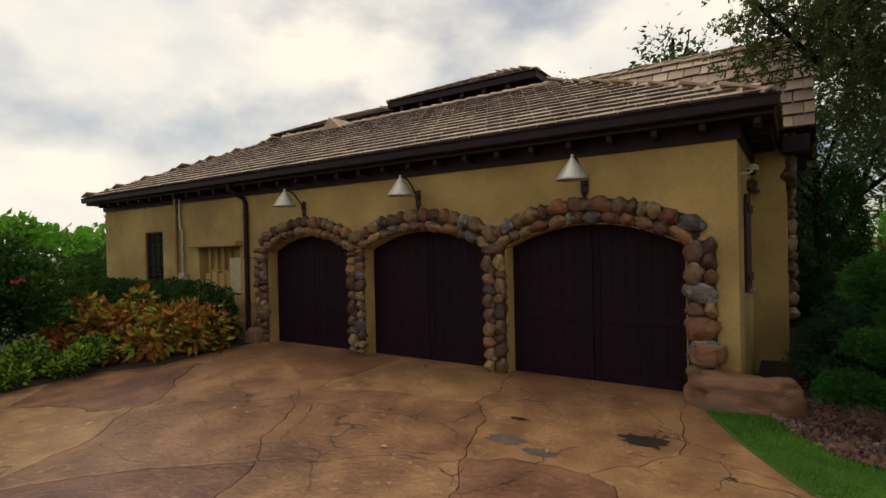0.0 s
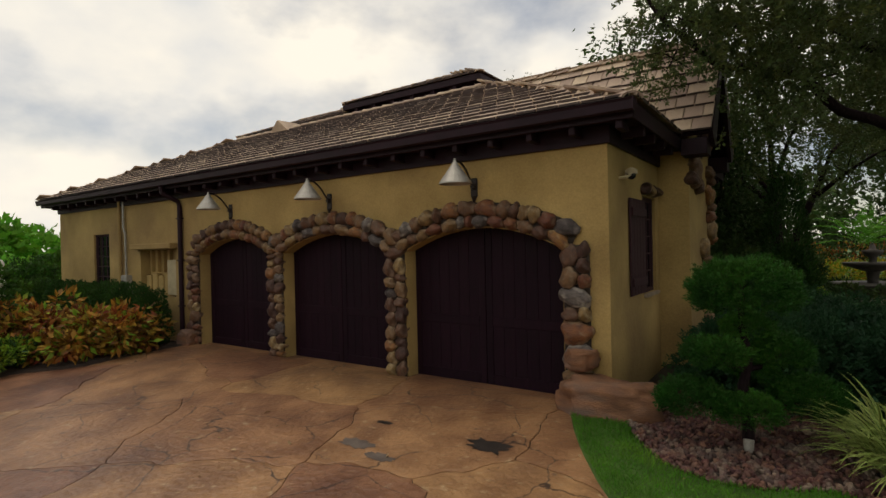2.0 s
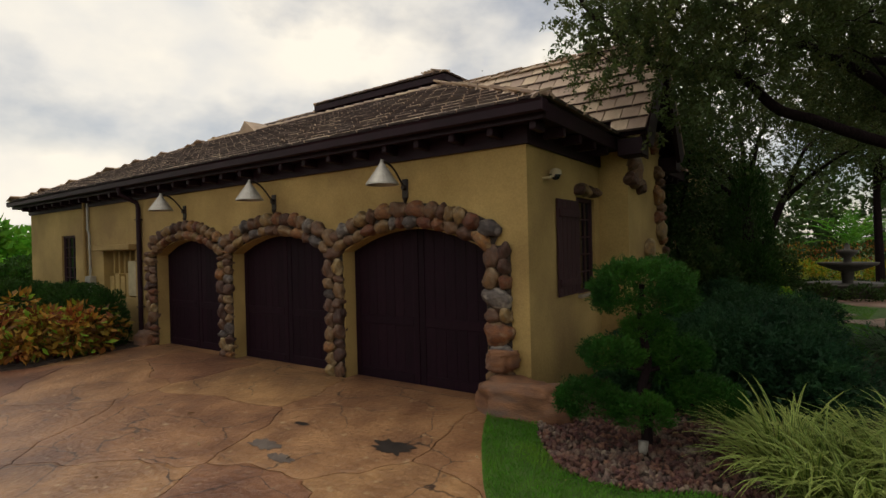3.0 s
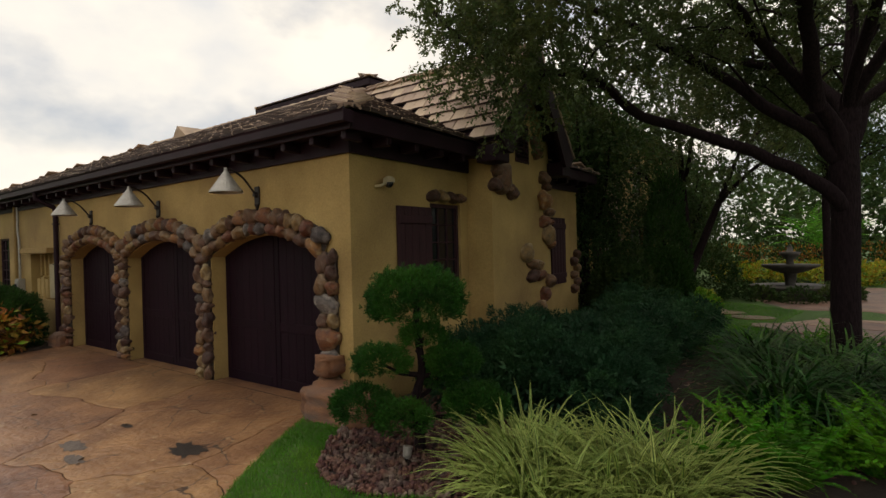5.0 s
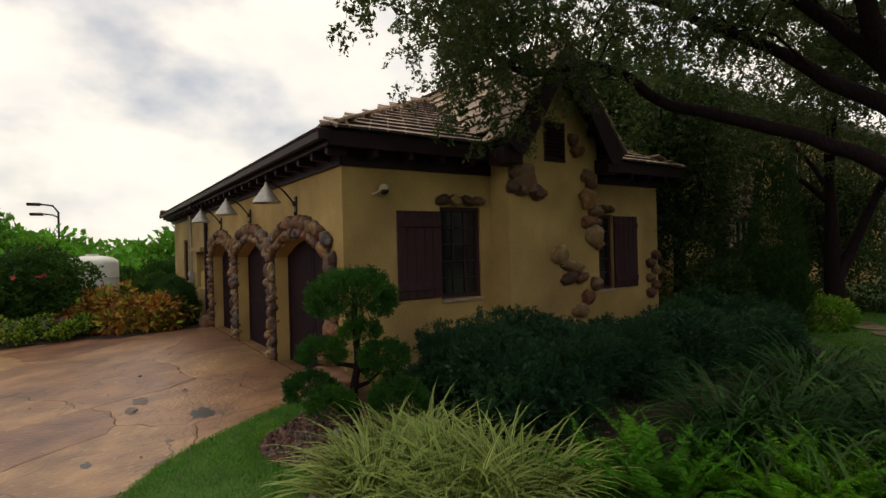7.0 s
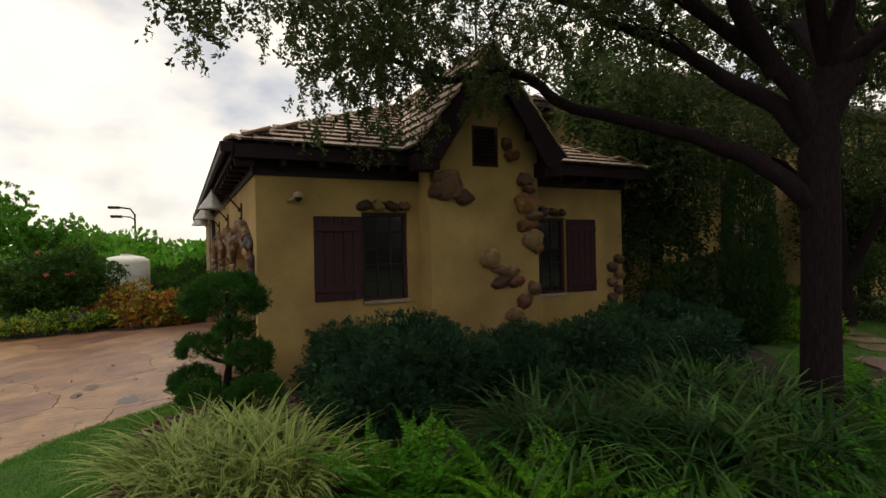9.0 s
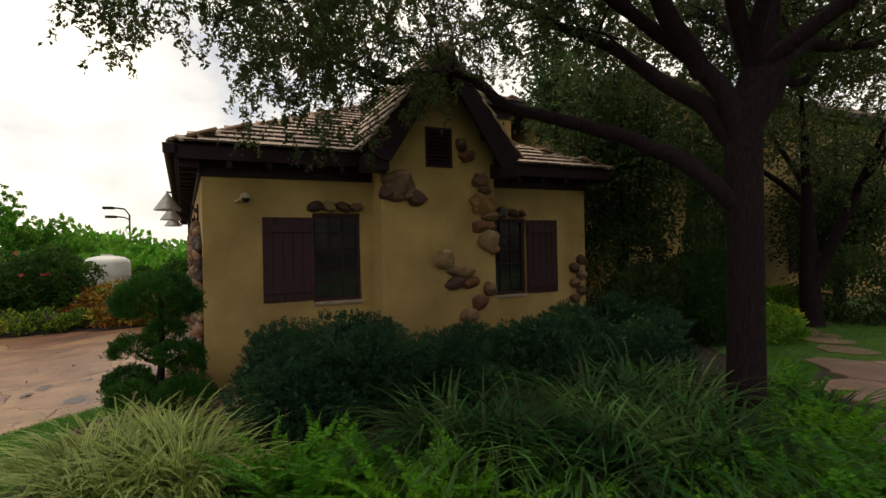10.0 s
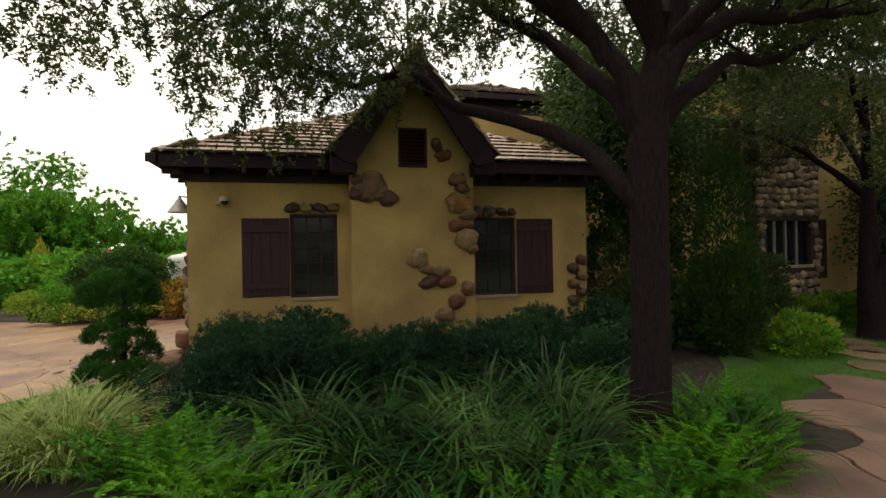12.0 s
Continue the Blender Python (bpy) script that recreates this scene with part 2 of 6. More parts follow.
lawn_edge = flat(curve([(-1.0, 7.35), (-0.72, 6.75), (-0.35, 6.1), (0.1, 5.45), (0.7, 4.95), (1.8, 4.3), (3.5, 3.9), (6.5, 3.9), (11, 4.3)]))
bed_edge = flat(curve([(-0.3, 7.35), (0.0, 6.75), (0.5, 6.25), (1.1, 6.2), (1.75, 6.45), (2.3, 6.0), (3.2, 5.5), (4.5, 5.6), (6.3, 6.6), (7.6, 8.4), (8.2, 10.2), (7.6, 12.0), (6.4, 13.2), (5.6, 14.2), (4.4, 15.2), (3.2, 16.6), (2.0, 17.6), (0.5, 17.8)]))
patch("lawn", [*lawn_edge, (13, 12), (11, 13), (8, 12.5), *bed_edge[::-1], (-0.6, 7.5)], 0.05, LAWN, "mown green lawn strip beside the driveway", "lawn")
patch("planting_bed", [*bed_edge, (-0.5, 17.0), (-0.5, 7.5)], 0.035, SOIL, "dark mulched soil of the planting bed", "planting bed")
patch("lawn", [*bed_edge[-46:], (-3, 20), (-4, 40), (30, 40), (30, 14), (11, 13.0)], 0.03, LAWN, "green lawn under the trees", "lawn", step=1.5)
left_edge = flat(curve([(-10.35, 7.6), (-10.4, 6.2), (-10.35, 5.3), (-10.95, 4.4), (-11.0, 3.0), (-11.6, 1.6), (-12.6, 0.0), (-13.4, -2.4), (-13.6, -6), (-12, -12)]))
patch("planting_bed", [*left_edge, (-40, -12), (-40, 12), (-18.4, 12), (-18.4, 7.7)], 0.04, SOIL, "dark soil of the shrub border", "planting bed", step=1.5)


# ---- house ----
FRONT, END, BAY = 7.8, -0.6, -0.1
WEST, NORTH = -18.1, 15.65
TOP = 3.82
DOORS = [(-10.13, -7.55), (-7.12, -4.39), (-3.98, -1.24)]
SPRING, CROWN = 2.14, 2.48
front_holes = [arch(a, b, -0.1, SPRING, CROWN) for a, b in DOORS] + [rect(-15.7, 1.2, -14.72, 2.77), rect(-12.95, 1.1, -11.2, 2.28)]
outer = [(WEST, -0.2)]
for hole, (a, b) in zip(front_holes, DOORS):
    outer += [(a, -0.2)] + hole[2:][::-1] + [(b, -0.2)]
outer += [(END, -0.2), (END, TOP), (WEST, TOP)]
wall_front = tagged(part("wall_front", sheet_with_holes(outer, front_holes[3:], lambda u, v, w: (u, FRONT + w, v), 0.3), STUCCO),
                    "ochre stucco garage wall with three arched openings", "wall", kind="structure")
WIN = [(9.54, 10.40, 1.38, 2.93), (13.1, 14.02, 1.28, 2.86)]
wall_end = tagged(part("wall_end", sheet_with_holes(rect(FRONT + 0.3, -0.2, NORTH, TOP), [rect(a, c, b, d) for a, b, c, d in WIN],
                                                    lambda u, v, w: (END - w, u, v), 0.3), STUCCO),
                  "ochre stucco gable-end wall with two shuttered windows", "wall", kind="structure")
B0, B1, BMID = 10.63, 12.95, 11.77
gable = [(B0, -0.2), (B1, -0.2), (B1, 4.25), (BMID, 5.62), (B0, 4.25)]
wall_bay = tagged(part("wall_bay", sheet_with_holes(gable, [rect(11.5, 3.76, 12.05, 4.5)], lambda u, v, w: (BAY - w, u, v), 0.497), STUCCO),
                  "ochre stucco gabled bay with a louvred vent", "wall", kind="structure")
tagged(part("wall_west", boxes(((WEST - 0.0, FRONT + 0.3, -0.2), (WEST + 0.3, NORTH, TOP)), bevel=0), STUCCO), "plain ochre stucco side wall", "wall", kind="structure")
tagged(part("wall_back", boxes(((WEST + 0.3, NORTH - 0.3, -0.2), (END - 0.3, NORTH, TOP)), bevel=0), STUCCO), "plain ochre stucco back wall", "wall", kind="structure")
tagged(part("floor", boxes(((WEST + 0.3, FRONT + 0.3, -0.1), (END - 0.3, NORTH - 0.3, 0.05)), bevel=0), MORTAR), "bare concrete garage floor", "floor", kind="structure")

# roof planes
EY0, EY1, EX0, EX1, EZ, PITCH = 7.42, 16.02, -18.5, -0.17, 3.98, 0.468
RY = (EY0 + EY1) / 2
RZ = EZ + (RY - EY0) * PITCH
RX0, RX1 = EX0 + (RY - EY0), EX1 - (RY - EY0)


def slab_of(name, corners, thick, mat, parent=None, label=""):
    """A flat plate through 3 or 4 corners, thick metres downwards along its normal."""
    bm = bmesh.new()
    f = bm.faces.new([bm.verts.new(c) for c in corners])
    f.normal_update()
    if f.normal.z < 0:
        f.normal_flip()
    n = f.normal.copy()
    r = bmesh.ops.extrude_face_region(bm, geom=[f])
    bmesh.ops.translate(bm, vec=-n * thick, verts=[e for e in r["geom"] if isinstance(e, bmesh.types.BMVert)])
    bmesh.ops.recalc_face_normals(bm, faces=bm.faces[:])
    return part(name, bm, mat, parent, label)


def piece(name, me, m, parent):
    """One of many alike pieces: an object on a shared mesh, a child of what it belongs to."""
    ob = new(name, me)
    ob.parent = parent
    ob.matrix_parent_inverse = Matrix.Identity(4) if parent.parent else Matrix.Translation(parent.location).inverted()
    ob.matrix_basis = m
    return ob


def mesh_of(name, bm, mat, soft=False):
    me = bpy.data.meshes.new(name)
    bm.to_mesh(me)
    bm.free()
    me.materials.append(mat)
    if soft:
        smooth(me)
    return me


def joined(name, me_list, mats, mat, parent=None):
    """Many copies of small meshes as one mesh."""
    verts, faces, slots, base = [], [], [], 0
    for me, m in zip(me_list, mats):
        slots += [p.material_index for p in me.polygons]
        verts += [tuple(m @ v.co) for v in me.vertices]
        faces += [tuple(i + base for i in p.vertices) for p in me.polygons]
        base += len(me.vertices)
    out = bpy.data.meshes.new(name)
    out.from_pydata(verts, [], faces)
    for m in [mat, *list(me_list[0].materials)[1:]]:
        out.materials.append(m)
    out.polygons.foreach_set("material_index", slots)
    ob = new(name, out)
    if parent:
        ob.parent = parent
        ob.matrix_parent_inverse = Matrix.Identity(4) if parent.parent else Matrix.Translation(parent.location).inverted()
    return tagged(ob, kind="stuff")


# ---- main roof ----
roof = empty("roof", (-9, RY, EZ), "hipped roof of weathered brown concrete tiles", "roof", kind="structure")
LOW = 0.06
c = [(EX0, EY0, EZ - LOW), (EX1, EY0, EZ - LOW), (EX1, EY1, EZ - LOW), (EX0, EY1, EZ - LOW), (RX0, RY, RZ - LOW), (RX1, RY, RZ - LOW)]
for f in [(0, 1, 5, 4), (1, 2, 5), (2, 3, 4, 5), (3, 0, 4)]:
    slab_of("deck", [c[i] for i in f], 0.05, EAVEWOOD, roof)
tile_rng = random.Random(7)


def tile_mesh(w, ln, th, seed):
    """A flat roof tile, its lower edge at the origin and its length along +y, slightly uneven."""
    r = random.Random(seed)
    bm = bmesh.new()
    box(bm, (-w / 2 + 0.007, 0, 0), (w / 2 - 0.007, ln, th), 0.006)
    for v in bm.verts:
        v.co.z += 0.05 * (1 - v.co.y / ln) + 0.004 * r.uniform(-1, 1)
        v.co.y += 0.007 * r.uniform(-1, 1)
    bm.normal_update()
    # the lower end takes the dark slot, a shadow line painted into the tile
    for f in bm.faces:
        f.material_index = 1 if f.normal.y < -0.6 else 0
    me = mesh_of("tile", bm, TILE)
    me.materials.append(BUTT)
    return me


TILES = [tile_mesh(0.30, 0.40, 0.04, s) for s in range(5)]


def tile_field(origin, along, up, width, height, inside, exposure=0.31, w=0.30, rake=None):
    """Poses of tiles laid in courses on a slope; inside(u, s) says where the slope is."""
    along, up = Vector(along).normalized(), Vector(up).normalized()
    nrm = along.cross(up)
    out = []
    for row in range(int(height / exposure) + 1):
        shift = (0.5 * (row % 2) + (0.12 * tile_rng.random() if rake is None else 0)) * w
        if rake is not None and row % 2 and inside(abs(rake - 0.075), row * exposure + 0.09):
            p = Vector(origin) + along * abs(rake - 0.075) + up * (row * exposure - 0.03)
            out.append(Matrix.Translation(p) @ Matrix((along, up, nrm)).transposed().to_4x4() @ Matrix.Diagonal((0.5, 1, 1, 1)))
        for k in range(int(width / w) + 2):
            u, s = (k - 0.5) * w + shift, row * exposure - 0.03
            if inside(u, s + 0.12):
                p = Vector(origin) + along * (u + tile_rng.uniform(-0.006, 0.006)) + up * (s + tile_rng.uniform(-0.01, 0.01))
                out.append(Matrix.Translation(p) @ Matrix((along, up, nrm)).transposed().to_4x4() @ pose(0, 0, 0, 0, 0, tile_rng.uniform(-0.8, 0.8)))
    return out


k = math.hypot(1, PITCH)
span, run = EX1 - EX0, RY - EY0
depth = EY1 - EY0
front_tiles = tile_field((EX0, EY0, EZ - LOW), (1, 0, 0), (0, 1, PITCH), span, run * k, lambda u, s: s / k - 0.08 < u < span - s / k + 0.08 and s < run * k - 0.1)
back_tiles = tile_field((EX1, EY1, EZ - LOW), (-1, 0, 0), (0, -1, PITCH), span, run * k, lambda u, s: s / k - 0.08 < u < span - s / k + 0.08 and s < run * k - 0.1)
west_tiles = tile_field((EX0, EY1, EZ - LOW), (0, -1, 0), (1, 0, PITCH), depth, run * k, lambda u, s: s / k - 0.08 < u < depth - s / k + 0.08)


def on_gable(y, z):
    """Whether a point of the end slope lies under the small gable roof."""
    return GZ - abs(y - BMID) * GP > z + 0.02


GX, GZ, GP, GE = 0.32, 5.84, 1.235, 1.52
end_tiles = tile_field((EX1, EY0, EZ - LOW), (0, 1, 0), (-1, 0, PITCH), depth, run * k,
                       lambda u, s: s / k - 0.08 < u < depth - s / k + 0.08 and not on_gable(EY0 + u, EZ + s / k * PITCH))
gk = math.hypot(1, GP)


def valley(s_flat):
    return EX1 - (GZ - (GE - s_flat) * GP - EZ) / PITCH


g_south = tile_field((GX - 4.8, BMID - GE, GZ - GE * GP), (1, 0, 0), (0, 1, GP), 4.8, GE * gk,
                     lambda u, s: u < 4.79 and GX - 4.8 + u > valley(s / gk) - 0.1 and s < GE * gk - 0.05, rake=4.8)
g_north = tile_field((GX, BMID + GE, GZ - GE * GP), (-1, 0, 0), (0, -1, GP), 4.8, GE * gk,
                     lambda u, s: u > 0.01 and GX - u > valley(s / gk) - 0.1 and s < GE * gk - 0.05, rake=0.0)
near = sorted(front_tiles, key=lambda m: -m.translation.x)
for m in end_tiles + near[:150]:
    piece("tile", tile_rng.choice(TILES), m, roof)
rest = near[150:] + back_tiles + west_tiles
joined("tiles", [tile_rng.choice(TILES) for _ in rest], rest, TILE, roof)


def cap_mesh():
    """A half-round ridge cap, along +y."""
    bm = bmesh.new()
    rows = []
    for y, r in ((0, 0.15), (0.42, 0.125)):
        rows.append([bm.verts.new((r * math.cos(a), y, r * 0.55 * math.sin(a))) for a in (math.pi * i / 6 for i in range(7))] +
                    [bm.verts.new(((r - 0.03) * math.cos(a), y, (r - 0.03) * 0.5 * math.sin(a) - 0.01)) for a in (math.pi * (6 - i) / 6 for i in range(7))])
    for i in range(14):
        bm.faces.new((rows[0][i], rows[0][(i + 1) % 14], rows[1][(i + 1) % 14], rows[1][i]))
    bm.faces.new(rows[0][::-1])
    bm.faces.new(rows[1])
    return mesh_of("cap", bm, TILE)


CAP = cap_mesh()


def caps(a, b, parent, lift=0.0, step=0.36):
    a, b = Vector(a), Vector(b)
    y = (b - a).normalized()
    x = y.cross(Vector((0, 0, 1))).normalized()
    z = x.cross(y)
    for i in range(int((b - a).length / step)):
        piece("ridge_cap", CAP, Matrix.Translation(a + y * (i * step) + z * lift) @ Matrix((x, y, z)).transposed().to_4x4() @ pose(0, 0, 0, -2 + tile_rng.uniform(-1, 1), 0, tile_rng.uniform(-2, 2)), parent)


ridge_ends = [(EX0, EY0), (EX1, EY0), (EX1, EY1), (EX0, EY1)]
for (x, y), rx in zip(ridge_ends, (RX0, RX1, RX1, RX0)):
    caps((x, y, EZ - 0.045), (rx, RY, RZ - 0.045), roof)
caps((RX0, RY, RZ - 0.04), (RX1, RY, RZ - 0.04), roof)
# raised cricket on the slope
bm = bmesh.new()
v = [bm.verts.new(p) for p in [(-11.9, 11.2, 5.78), (-11.1, 11.2, 5.78), (-11.5, 11.15, 6.12), (-11.9, 11.9, 5.95), (-11.1, 11.9, 5.95), (-11.5, 11.9, 6.15)]]
for f in [(0, 1, 2), (0, 2, 5, 3), (1, 4, 5, 2), (3, 5, 4), (0, 3, 4, 1)]:
    bm.faces.new([v[i] for i in f])
part("cricket", bm, TILE, roof, "small tiled ridge saddle")
bm = bmesh.new()
tube(bm, [(-7.6, 12.3, 5.7), (-7.6, 12.3, 6.25)], 0.05, 10)
part("vent_pipe", bm, IRON, roof, "short dark vent pipe")

gable_roof = empty("gable_roof", (GX, BMID, GZ), "steep small gable roof of brown concrete tiles", "roof", kind="structure")
for s in (-1, 1):
    e = BMID + s * GE
    zl = GZ - GE * GP
    xv = EX1 - (zl - EZ) / PITCH
    slab_of("deck", [(GX - 0.03, e, zl - 0.02), (GX - 0.03, BMID, GZ - 0.02), (valley(GE), BMID, GZ - 0.02), (min(xv, GX - 0.1), e, zl - 0.02)], 0.05, EAVEWOOD, gable_roof)
    bm = bmesh.new()
    n = Vector((0, s * GP, 1)).normalized()
    top, low = Vector((GX, BMID, GZ)), Vector((GX, e, zl))
    prof = [top - n * 0.03, low - n * 0.03, low - n * 0.30, low - n * 0.30 + Vector((0, -s * 0.18, -0.02)), top - Vector((0, 0, 0.42))]
    for x in (0.0, -0.07):
        f = bm.faces.new([bm.verts.new(p + Vector((x, 0, 0))) for p in prof])
    a, b = [[v for v in f.verts] for f in bm.faces]
    for i in range(5):
        bm.faces.new((a[i], a[(i + 1) % 5], b[(i + 1) % 5], b[i]))
    bmesh.ops.recalc_face_normals(bm, faces=bm.faces[:])
    part("bargeboard", bm, EAVEWOOD, gable_roof)
    part("eave_return", boxes(((-0.15, min(e, e - s * 0.42), zl - 0.36), (GX - 0.08, max(e, e - s * 0.42), zl - 0.09))), EAVEWOOD, gable_roof)
    for off in (0.3, 0.95):
        yy = BMID + s * off
        zz = GZ - off * GP - 0.16
        part("rafter_tail", boxes(((-0.1, yy - 0.05, zz - 0.2), (GX - 0.08, yy + 0.05, zz - 0.04))), EAVEWOOD, gable_roof)
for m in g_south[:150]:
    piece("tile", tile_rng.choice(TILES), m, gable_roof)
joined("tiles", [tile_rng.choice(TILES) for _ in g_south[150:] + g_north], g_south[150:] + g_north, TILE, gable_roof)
caps((GX, BMID, GZ + 0.01), (RX1 + 0.3, BMID, GZ + 0.01), gable_roof)
bm = bmesh.new()
tube(bm, [(-0.33, BMID, GZ), (-0.33, BMID, 7.1)], 0.022, 8)
tagged(part("lightning_rod", bm, IRON), "thin dark metal rod standing on the gable ridge", "lightning rod")

# ---- eaves ----
eaves = empty("eaves", (-9, EY0, EZ), "dark brown boxed eaves with exposed rafter tails", "eaves", kind="structure")
ZB = 3.50
part("soffit", boxes(((EX0 + 0.03, EY0 + 0.03, 3.74), (EX1 - 0.03, FRONT, 3.78)), bevel=0), EAVEWOOD, eaves)
part("soffit", boxes(((END, FRONT + 0.002, 3.74), (EX1 - 0.03, EY1 - 0.03, 3.78)), bevel=0), EAVEWOOD, eaves)
part("fascia", boxes(((EX0, EY0, 3.70), (EX1, EY0 + 0.03, EZ - 0.08))), EAVEWOOD, eaves)
part("fascia", boxes(((EX1 - 0.03, EY0 + 0.032, 3.70), (EX1, EY1, EZ - 0.08))), EAVEWOOD, eaves)
part("fascia", boxes(((EX0, EY0 + 0.032, 3.70), (EX0 + 0.03, EY1, EZ - 0.08))), EAVEWOOD, eaves)
part("fascia", boxes(((EX0 + 0.032, EY1 - 0.03, 3.70), (EX1 - 0.032, EY1, EZ - 0.08))), EAVEWOOD, eaves)
part("frieze", boxes(((WEST - 0.05, FRONT - 0.05, ZB), (END + 0.05, FRONT - 0.002, 3.735))), EAVEWOOD, eaves)
part("frieze", boxes(((END + 0.002, FRONT, ZB), (END + 0.05, B0, 3.735)), ((END + 0.002, B1, ZB), (END + 0.05, NORTH + 0.05, 3.735))), EAVEWOOD, eaves)
bm = boxes(((0, 0, 3.60), (0.09, 0.30, 3.737)), bevel=0.012)
tail = mesh_of("rafter_tail", bm, EAVEWOOD)
for i in range(30):
    piece("rafter_tail", tail, Matrix.Translation((WEST + 0.3 + i * 0.6, EY0 + 0.05, 0)), eaves)
for yy in [8.15, 8.75, 9.35, 9.95, 13.6, 14.2, 14.8, 15.4]:
    piece("rafter_tail", tail, pose(EX1 - 0.05, yy, 0, 0, 0, 90), eaves)
# gutter: a moulded trough along the front
bm = bmesh.new()
prof = [(0.0, 0.0), (-0.02, -0.10), (-0.09, -0.15), (-0.13, -0.13), (-0.135, -0.03), (-0.155, 0.0), (-0.14, 0.005), (-0.12, -0.025), (-0.115, -0.12), (-0.085, -0.135), (-0.03, -0.095), (-0.012, 0.0)]
ends = [[bm.verts.new((x, EY0 - 0.002 + p, EZ - 0.07 + q)) for p, q in prof] for x in (EX0, EX1 + 0.03)]
for i in range(len(prof)):
    j = (i + 1) % len(prof)
    bm.faces.new((ends[0][i], ends[0][j], ends[1][j], ends[1][i]))
for e in ends:
    bm.faces.new(e)
bmesh.ops.recalc_face_normals(bm, faces=bm.faces[:])
gutter = tagged(part("gutter", bm, EAVEWOOD), "dark brown moulded metal rain gutter along the eave", "gutter", kind="structure")
part("gutter_end", boxes(((EX1 + 0.03, EY0 - 0.15, 3.76), (EX1 + 0.045, EY0 + 0.02, 3.915))), EAVEWOOD, gutter)

# ---- stones round the openings ----
stone_rng = random.Random(21)


def stone_mesh(seed, mat):
    """A rounded, uneven cobble, one metre across."""
    r = random.Random(seed)
    bm = bmesh.new()
    bmesh.ops.create_icosphere(bm, subdivisions=3, radius=0.5)
    off = Vector((r.uniform(0, 50), r.uniform(0, 50), r.uniform(0, 50)))
    p = r.uniform(0.84, 1.05)
    for v in bm.verts:
        n = v.co.normalized()
        q = Vector([math.copysign(abs(x) ** p, x) for x in n])
        v.co = q * 0.5 * (0.93 + 0.30 * noise.noise(n * 1.3 + off) + 0.12 * noise.noise(n * 3.1 + off) + 0.03 * noise.noise(n * 8.0 + off))
    return mesh_of("stone", bm, mat, True)


STONES = [stone_mesh(s, m) for s, m in zip(range(15), [STONE, GREYSTONE, REDSTONE, STONE, STONE, REDSTONE, STONE, STONE, GREYSTONE, STONE, STONE, REDSTONE, STONE, STONE, STONE])]


BROWNS = [me for me in STONES if me.materials[0] != GREYSTONE]


def stone_at(parent, at, axes, w, h, d=0.2, choice=STONES):
    m = Matrix.Translation(at) @ Matrix([Vector(a).normalized() for a in axes]).transposed().to_4x4()
    piece("stone", stone_rng.choice(choice), m @ pose(0, 0, 0, 0, 0, stone_rng.uniform(-16, 16)) @ Matrix.Diagonal((w, h, d, 1)), parent)


def stone_strip(parent, length, width, place, full=0.3, lo=0.12, hi=0.27):
    """Two ragged rows of cobbles with some that take the whole width. place(s, t) gives the point and the along direction."""
    rows = [0.0, 0.0]
    cut = stone_rng.uniform(0.42, 0.58)
    while min(rows) < length - 0.05:
        if abs(rows[0] - rows[1]) < 0.06 and stone_rng.random() < full:
            h = stone_rng.uniform(lo * 1.3, hi * 1.0)
            s = max(rows)
            put = [(s, h, 0.5, width)]
            rows = [s + h, s + h]
            cut = stone_rng.uniform(0.38, 0.62)
        else:
            i = 0 if rows[0] <= rows[1] else 1
            h = stone_rng.uniform(lo, hi)
            if stone_rng.random() < 0.2:
                h *= 0.6
            put = [(rows[i], h, cut / 2 if i == 0 else (1 + cut) / 2, width * (cut if i == 0 else 1 - cut))]
            rows[i] += h
        for s, h, t, w in put:
            h = min(h, length - s + 0.06)
            p, al, ac, out = place(s + h / 2, (t - 0.5) * width + stone_rng.uniform(-0.012, 0.012))
            stone_at(parent, p + out * stone_rng.uniform(-0.01, 0.02), (ac, al, out), w * 1.16, h * 1.16, stone_rng.uniform(0.18, 0.28))


OUT = Vector((0, -1, 0))
piers = [(-10.56, -10.13), (-7.55, -7.12), (-4.39, -3.98), (-1.24, -0.84)]
for i, (a, b) in enumerate(piers):
    part("mortar", boxes(((a + 0.02, FRONT - 0.035, -0.1), (b - 0.02, FRONT - 0.001, SPRING + (0.2 if 0 < i < 3 else 0.05)))), MORTAR, wall_front)
    mid = (a + b) / 2
    stone_strip(wall_front, SPRING - 0.0, b - a, lambda s, t: (Vector((mid + t, FRONT - 0.03, 0.04 + s)), Vector((0, 0, 1)), Vector((1, 0, 0)), OUT),
                full=0.7 if i == 3 else 0.2, lo=0.17 if i == 3 else 0.13, hi=0.33 if i == 3 else 0.30)
